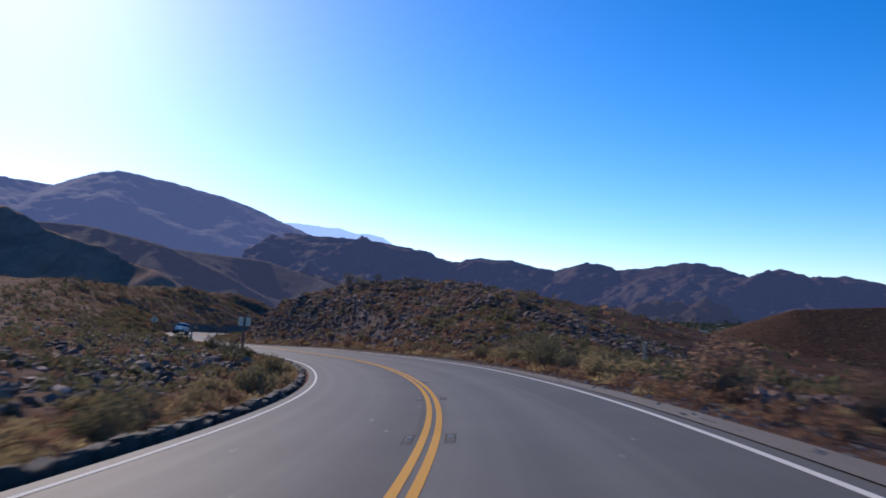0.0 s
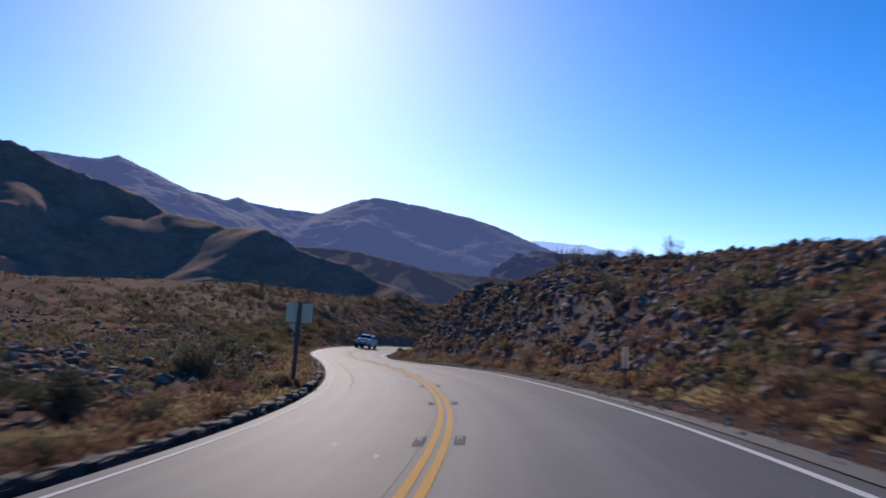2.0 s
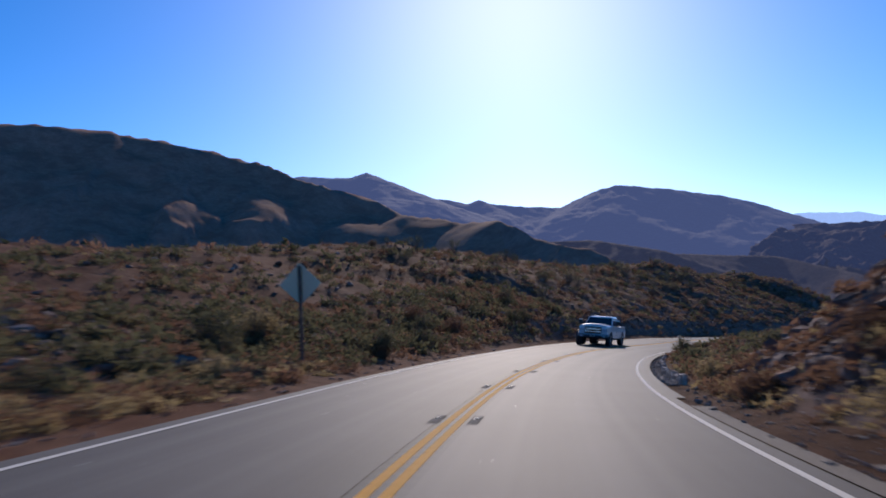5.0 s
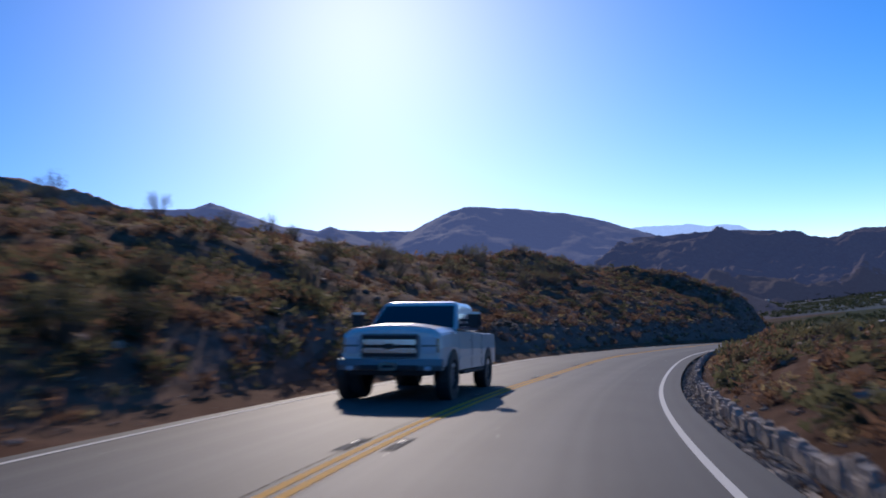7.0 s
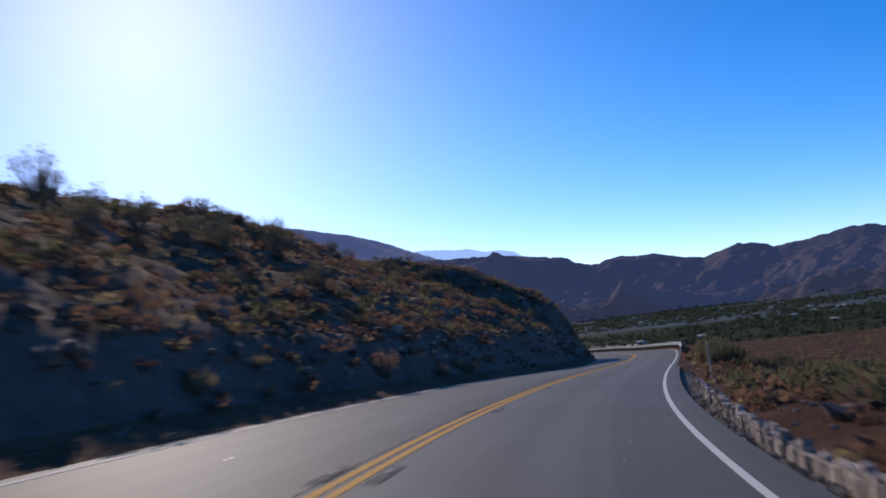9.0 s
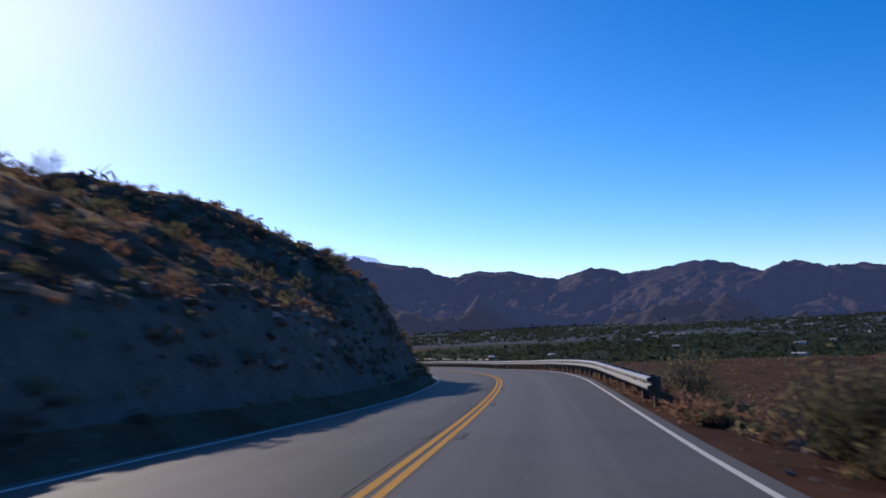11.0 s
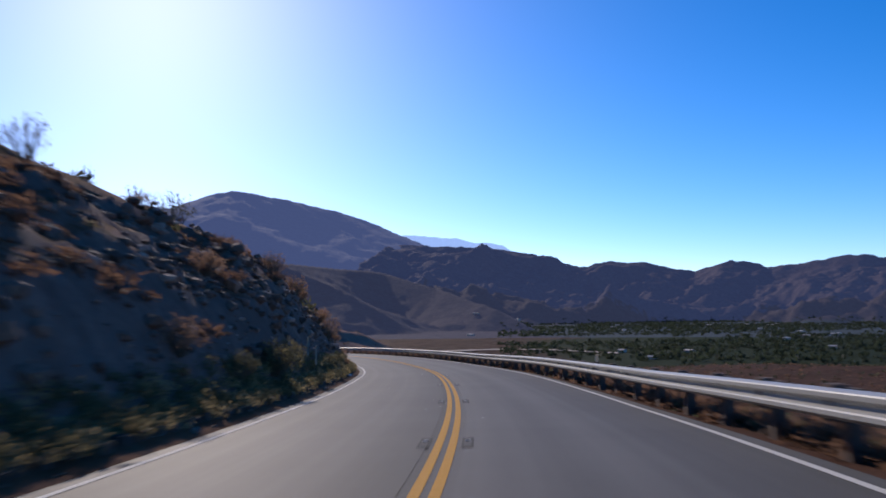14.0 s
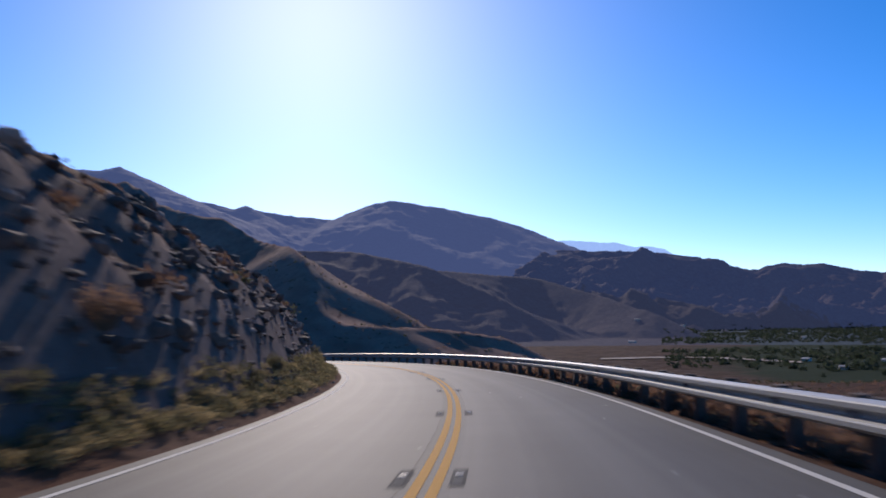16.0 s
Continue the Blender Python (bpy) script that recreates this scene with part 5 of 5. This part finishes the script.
        part("turn_lens", from_bm("turn_lens", box_bm(sx * 0.90 - 0.015, sx * 0.90 + 0.015, -3.04, -2.94, 0.88, 1.15, 0.008), M_AMBER), lamp)
        part("fog_light", from_bm("fog_light", box_bm(sx * 0.74 - 0.07, sx * 0.74 + 0.07, -3.165, -3.12, 0.56, 0.64, 0.02), M_LENS), t)
        # wheel arches
        for y in (-2.12, 1.95):
            arch = bmesh.new()
            tube_ring(arch, 0.30, 0.50, sx * 1.0 - 0.20, sx * 1.0 + 0.024)
            bmesh.ops.translate(arch, verts=arch.verts, vec=(0, y, 0.45))
            part("wheel_arch", from_bm("wheel_arch", arch, M_BLACK), t)
    # grille
    gr = part("grille", from_bm("grille", box_bm(-0.56, 0.56, -3.09, -2.98, 0.78, 1.23, 0.03), M_BUMPER), t, "dark grille surround with two thick chrome bars")
    for z0, z1 in ((0.81, 0.88), (0.965, 1.03), (1.12, 1.20)):
        part("grille_opening", from_bm("grille_opening", box_bm(-0.52, 0.52, -3.097, -3.08, z0, z1, 0.006), M_BLACK), gr)
    for z0, z1 in ((0.875, 0.97), (1.025, 1.125)):
        part("grille_bar", from_bm("grille_bar", box_bm(-0.51, 0.51, -3.125, -3.09, z0, z1, 0.015), M_CHROME), gr, "chrome grille bar")
    part("badge", from_bm("badge", box_bm(-0.12, 0.12, -3.145, -3.10, 0.95, 1.05, 0.04), M_BLACK), gr, "dark oval badge")
    shell("bumper", [[(x, -3.16 + 0.10 * (abs(x) / 1.0) ** 2 + dy, z) for dy, z in ((0.02, 0.56), (-0.02, 0.65), (0, 0.77), (0.16, 0.77), (0.16, 0.56))] for x in np.linspace(-1.0, 1.0, 9)], M_BUMPER, t, "grey steel bumper", 0.01)
    part("bumper_opening", from_bm("bumper_opening", box_bm(-0.56, 0.56, -3.19, -3.15, 0.58, 0.66, 0.01), M_BLACK), t)
    part("air_dam", from_bm("air_dam", box_bm(-0.84, 0.84, -3.02, -2.90, 0.48, 0.58, 0.03), M_BLACK), t)
    part("number_plate", from_bm("number_plate", box_bm(-0.16, 0.16, -3.205, -3.19, 0.56, 0.71, 0.005), M_WHITEPLATE), t, "plain pale number plate")
    part("plate_bar", from_bm("plate_bar", box_bm(-0.12, 0.12, -3.212, -3.206, 0.61, 0.66, 0.002), M_BLACK), t)
    part("chassis", from_bm("chassis", box_bm(-0.75, 0.75, -2.9, 2.9, 0.46, 0.66, 0.03), M_BLACK), t, "dark underbody")
    part("rear_bumper", from_bm("rear_bumper", box_bm(-0.98, 0.98, 3.06, 3.20, 0.50, 0.68, 0.03), M_CHROME), t)
    # wheels
    for y in (-2.12, 1.95):
        for sx in (-1, 1):
            wheel = tagged(new("wheel"), "")
            wheel.parent = t
            wheel.matrix_basis = Matrix.Translation((sx * 0.86, y, 0.43))
            bm = bmesh.new()
            tube_ring(bm, 0.25, 0.41, -0.15, 0.15)
            part("tyre", from_bm("tyre", bm, M_TYRE, True), wheel)
            bm = bmesh.new()
            bmesh.ops.create_cone(bm, cap_ends=True, segments=24, radius1=0.245, radius2=0.20, depth=0.06, matrix=Matrix.Translation((sx * 0.09, 0, 0)) @ Matrix.Rotation(sx * math.pi / 2, 4, "Y"))
            for k in range(6):
                a = k * math.pi / 3
                box = box_bm(sx * 0.12 - 0.01, sx * 0.12 + 0.01, -0.03, 0.03, 0.05, 0.21, 0.006, None)
                bmesh.ops.rotate(box, verts=box.verts, cent=(0, 0, 0), matrix=Matrix.Rotation(a, 3, "X"))
                tmp = bpy.data.meshes.new("spoke")
                box.to_mesh(tmp)
                box.free()
                bm.from_mesh(tmp)
                bpy.data.meshes.remove(tmp)
            part("rim", from_bm("rim", bm, M_BUMPER), wheel, "grey alloy rim")
    return t


truck = pickup()
TRUCK_S, TRUCK_U = 146.2, -1.49
up = -float(np.interp(TRUCK_S, SS, bank))
truck.matrix_basis = Matrix.Translation(on_road(TRUCK_S, TRUCK_U, 0)) @ Matrix.Rotation(heading(TRUCK_S) + radians(1.8), 4, "Z") @ Matrix.Rotation(-math.atan(up), 4, "Y") @ Matrix.Rotation(math.atan(float(np.interp(TRUCK_S, SS, gg))), 4, "X") @ Matrix.Scale(0.96, 4)

# ---- the valley: groves, houses, a track ----
M_GROVE = leaf_material("valley_trees", (0.026, 0.036, 0.020), (0.060, 0.072, 0.040))
M_PLASTER = grained("pale_plaster", (0.50, 0.42, 0.34), (0.66, 0.56, 0.46), 0.3, 0.8, 0.01)
M_ROOF = grained("roof_tiles", (0.40, 0.33, 0.28), (0.60, 0.54, 0.48), 0.5, 0.8, 0.02)


def valley_places(n, r0, r1, a0, a1, r):
    out = []
    while len(out) < n:
        d, a = math.sqrt(r.uniform(r0 ** 2, r1 ** 2)), radians(r.uniform(a0, a1))
        x, y = -93 - d * math.sin(a), 203 + d * math.cos(a)
        if fbm(np.array([x]), np.array([y]), 260, 3)[0] > -0.3 + 0.25 * (d < 900):
            out.append((x, y))
    p = np.array(out)
    return p[:, 0], p[:, 1], country(p[:, 0], p[:, 1])


vr = np.random.RandomState(31)
x, y, z = valley_places(12000, 800, 3500, -24, 21, vr)
ok = z < -34
x, y, z = x[ok], y[ok], z[ok]
n, lv = len(x), 14
size = vr.uniform(2.2, 5.5, n)
d = vr.normal(0, 1, (n, lv, 3))
d /= np.linalg.norm(d, axis=2)[..., None]
d[..., 2] = d[..., 2] * 0.6 + 0.55
c = d * (0.55 + 0.45 * vr.rand(n, lv, 1)) * size[:, None, None] + np.stack([x, y, z], -1)[:, None]
e = vr.normal(0, 0.26, (n, lv, 3)) * size[:, None, None]
g = vr.normal(0, 0.26, (n, lv, 3)) * size[:, None, None]
v = np.stack([c - e, c + g, c + e, c - g], 2).reshape(-1, 3)
tagged(new("valley_grove", raw_mesh("valley_grove", v, [np.arange(n * lv * 4).reshape(-1, 4)], [M_GROVE])), "dark green groves of trees on the valley floor", "trees", kind="stuff")


M_TRACK = grained("pale_dirt", (0.30, 0.23, 0.17), (0.44, 0.35, 0.27), 0.02, 0.95, 0.1)
ta = np.radians(np.linspace(25, 13, 60))
td = 1010 + 60 * np.sin(np.linspace(0, 3, 60)) + np.linspace(40, -30, 60)
track_r = np.stack([td - 13, td + 13], 1)
tx, ty = -93 - track_r * np.sin(ta)[:, None], 203 + track_r * np.cos(ta)[:, None]
tz = country(tx.ravel(), ty.ravel()).reshape(tx.shape) + 1.2
tagged(new("dirt_track", mesh_grid("dirt_track", tx, ty, tz, M_TRACK)), "pale dirt track across the valley floor", "track", kind="structure")


def house():
    h = tagged(new("house"), "small pale house among trees in the valley", "house", "valley houses")
    part("wall", from_bm("wall", box_bm(-9, 9, -5, 5, -2, 4.2, 0.05), M_PLASTER), h)
    part("roof", from_bm("roof", prism_bm([(-6, 4.2), (0, 6.4), (6, 4.2), (6, 3.9), (-6, 3.9)], -9.8, 9.8), M_ROOF), h, "pale tiled roof")
    for wx in (-6, -2, 2, 6):
        part("window", from_bm("window", box_bm(wx - 0.8, wx + 0.8, -5.06, -4.98, 1.2, 2.8, 0.02), M_GLASS), h)
    part("door", from_bm("door", box_bm(-0.5, 0.5, -5.06, -4.98, -0.2, 2.1, 0.02), M_BLACK), h)
    return h


first = house()
x, y, z = valley_places(46, 850, 2600, -20, 24, vr)
for i in range(len(x)):
    m = Matrix.LocRotScale((x[i], y[i], z[i] + 0.8), Euler((0, 0, vr.uniform(-0.8, 0.8))), (vr.uniform(0.4, 0.9), 0.7, 0.5))
    if i == 0:
        first.matrix_basis = m
    else:
        copy_thing(first, m).matrix_basis = m
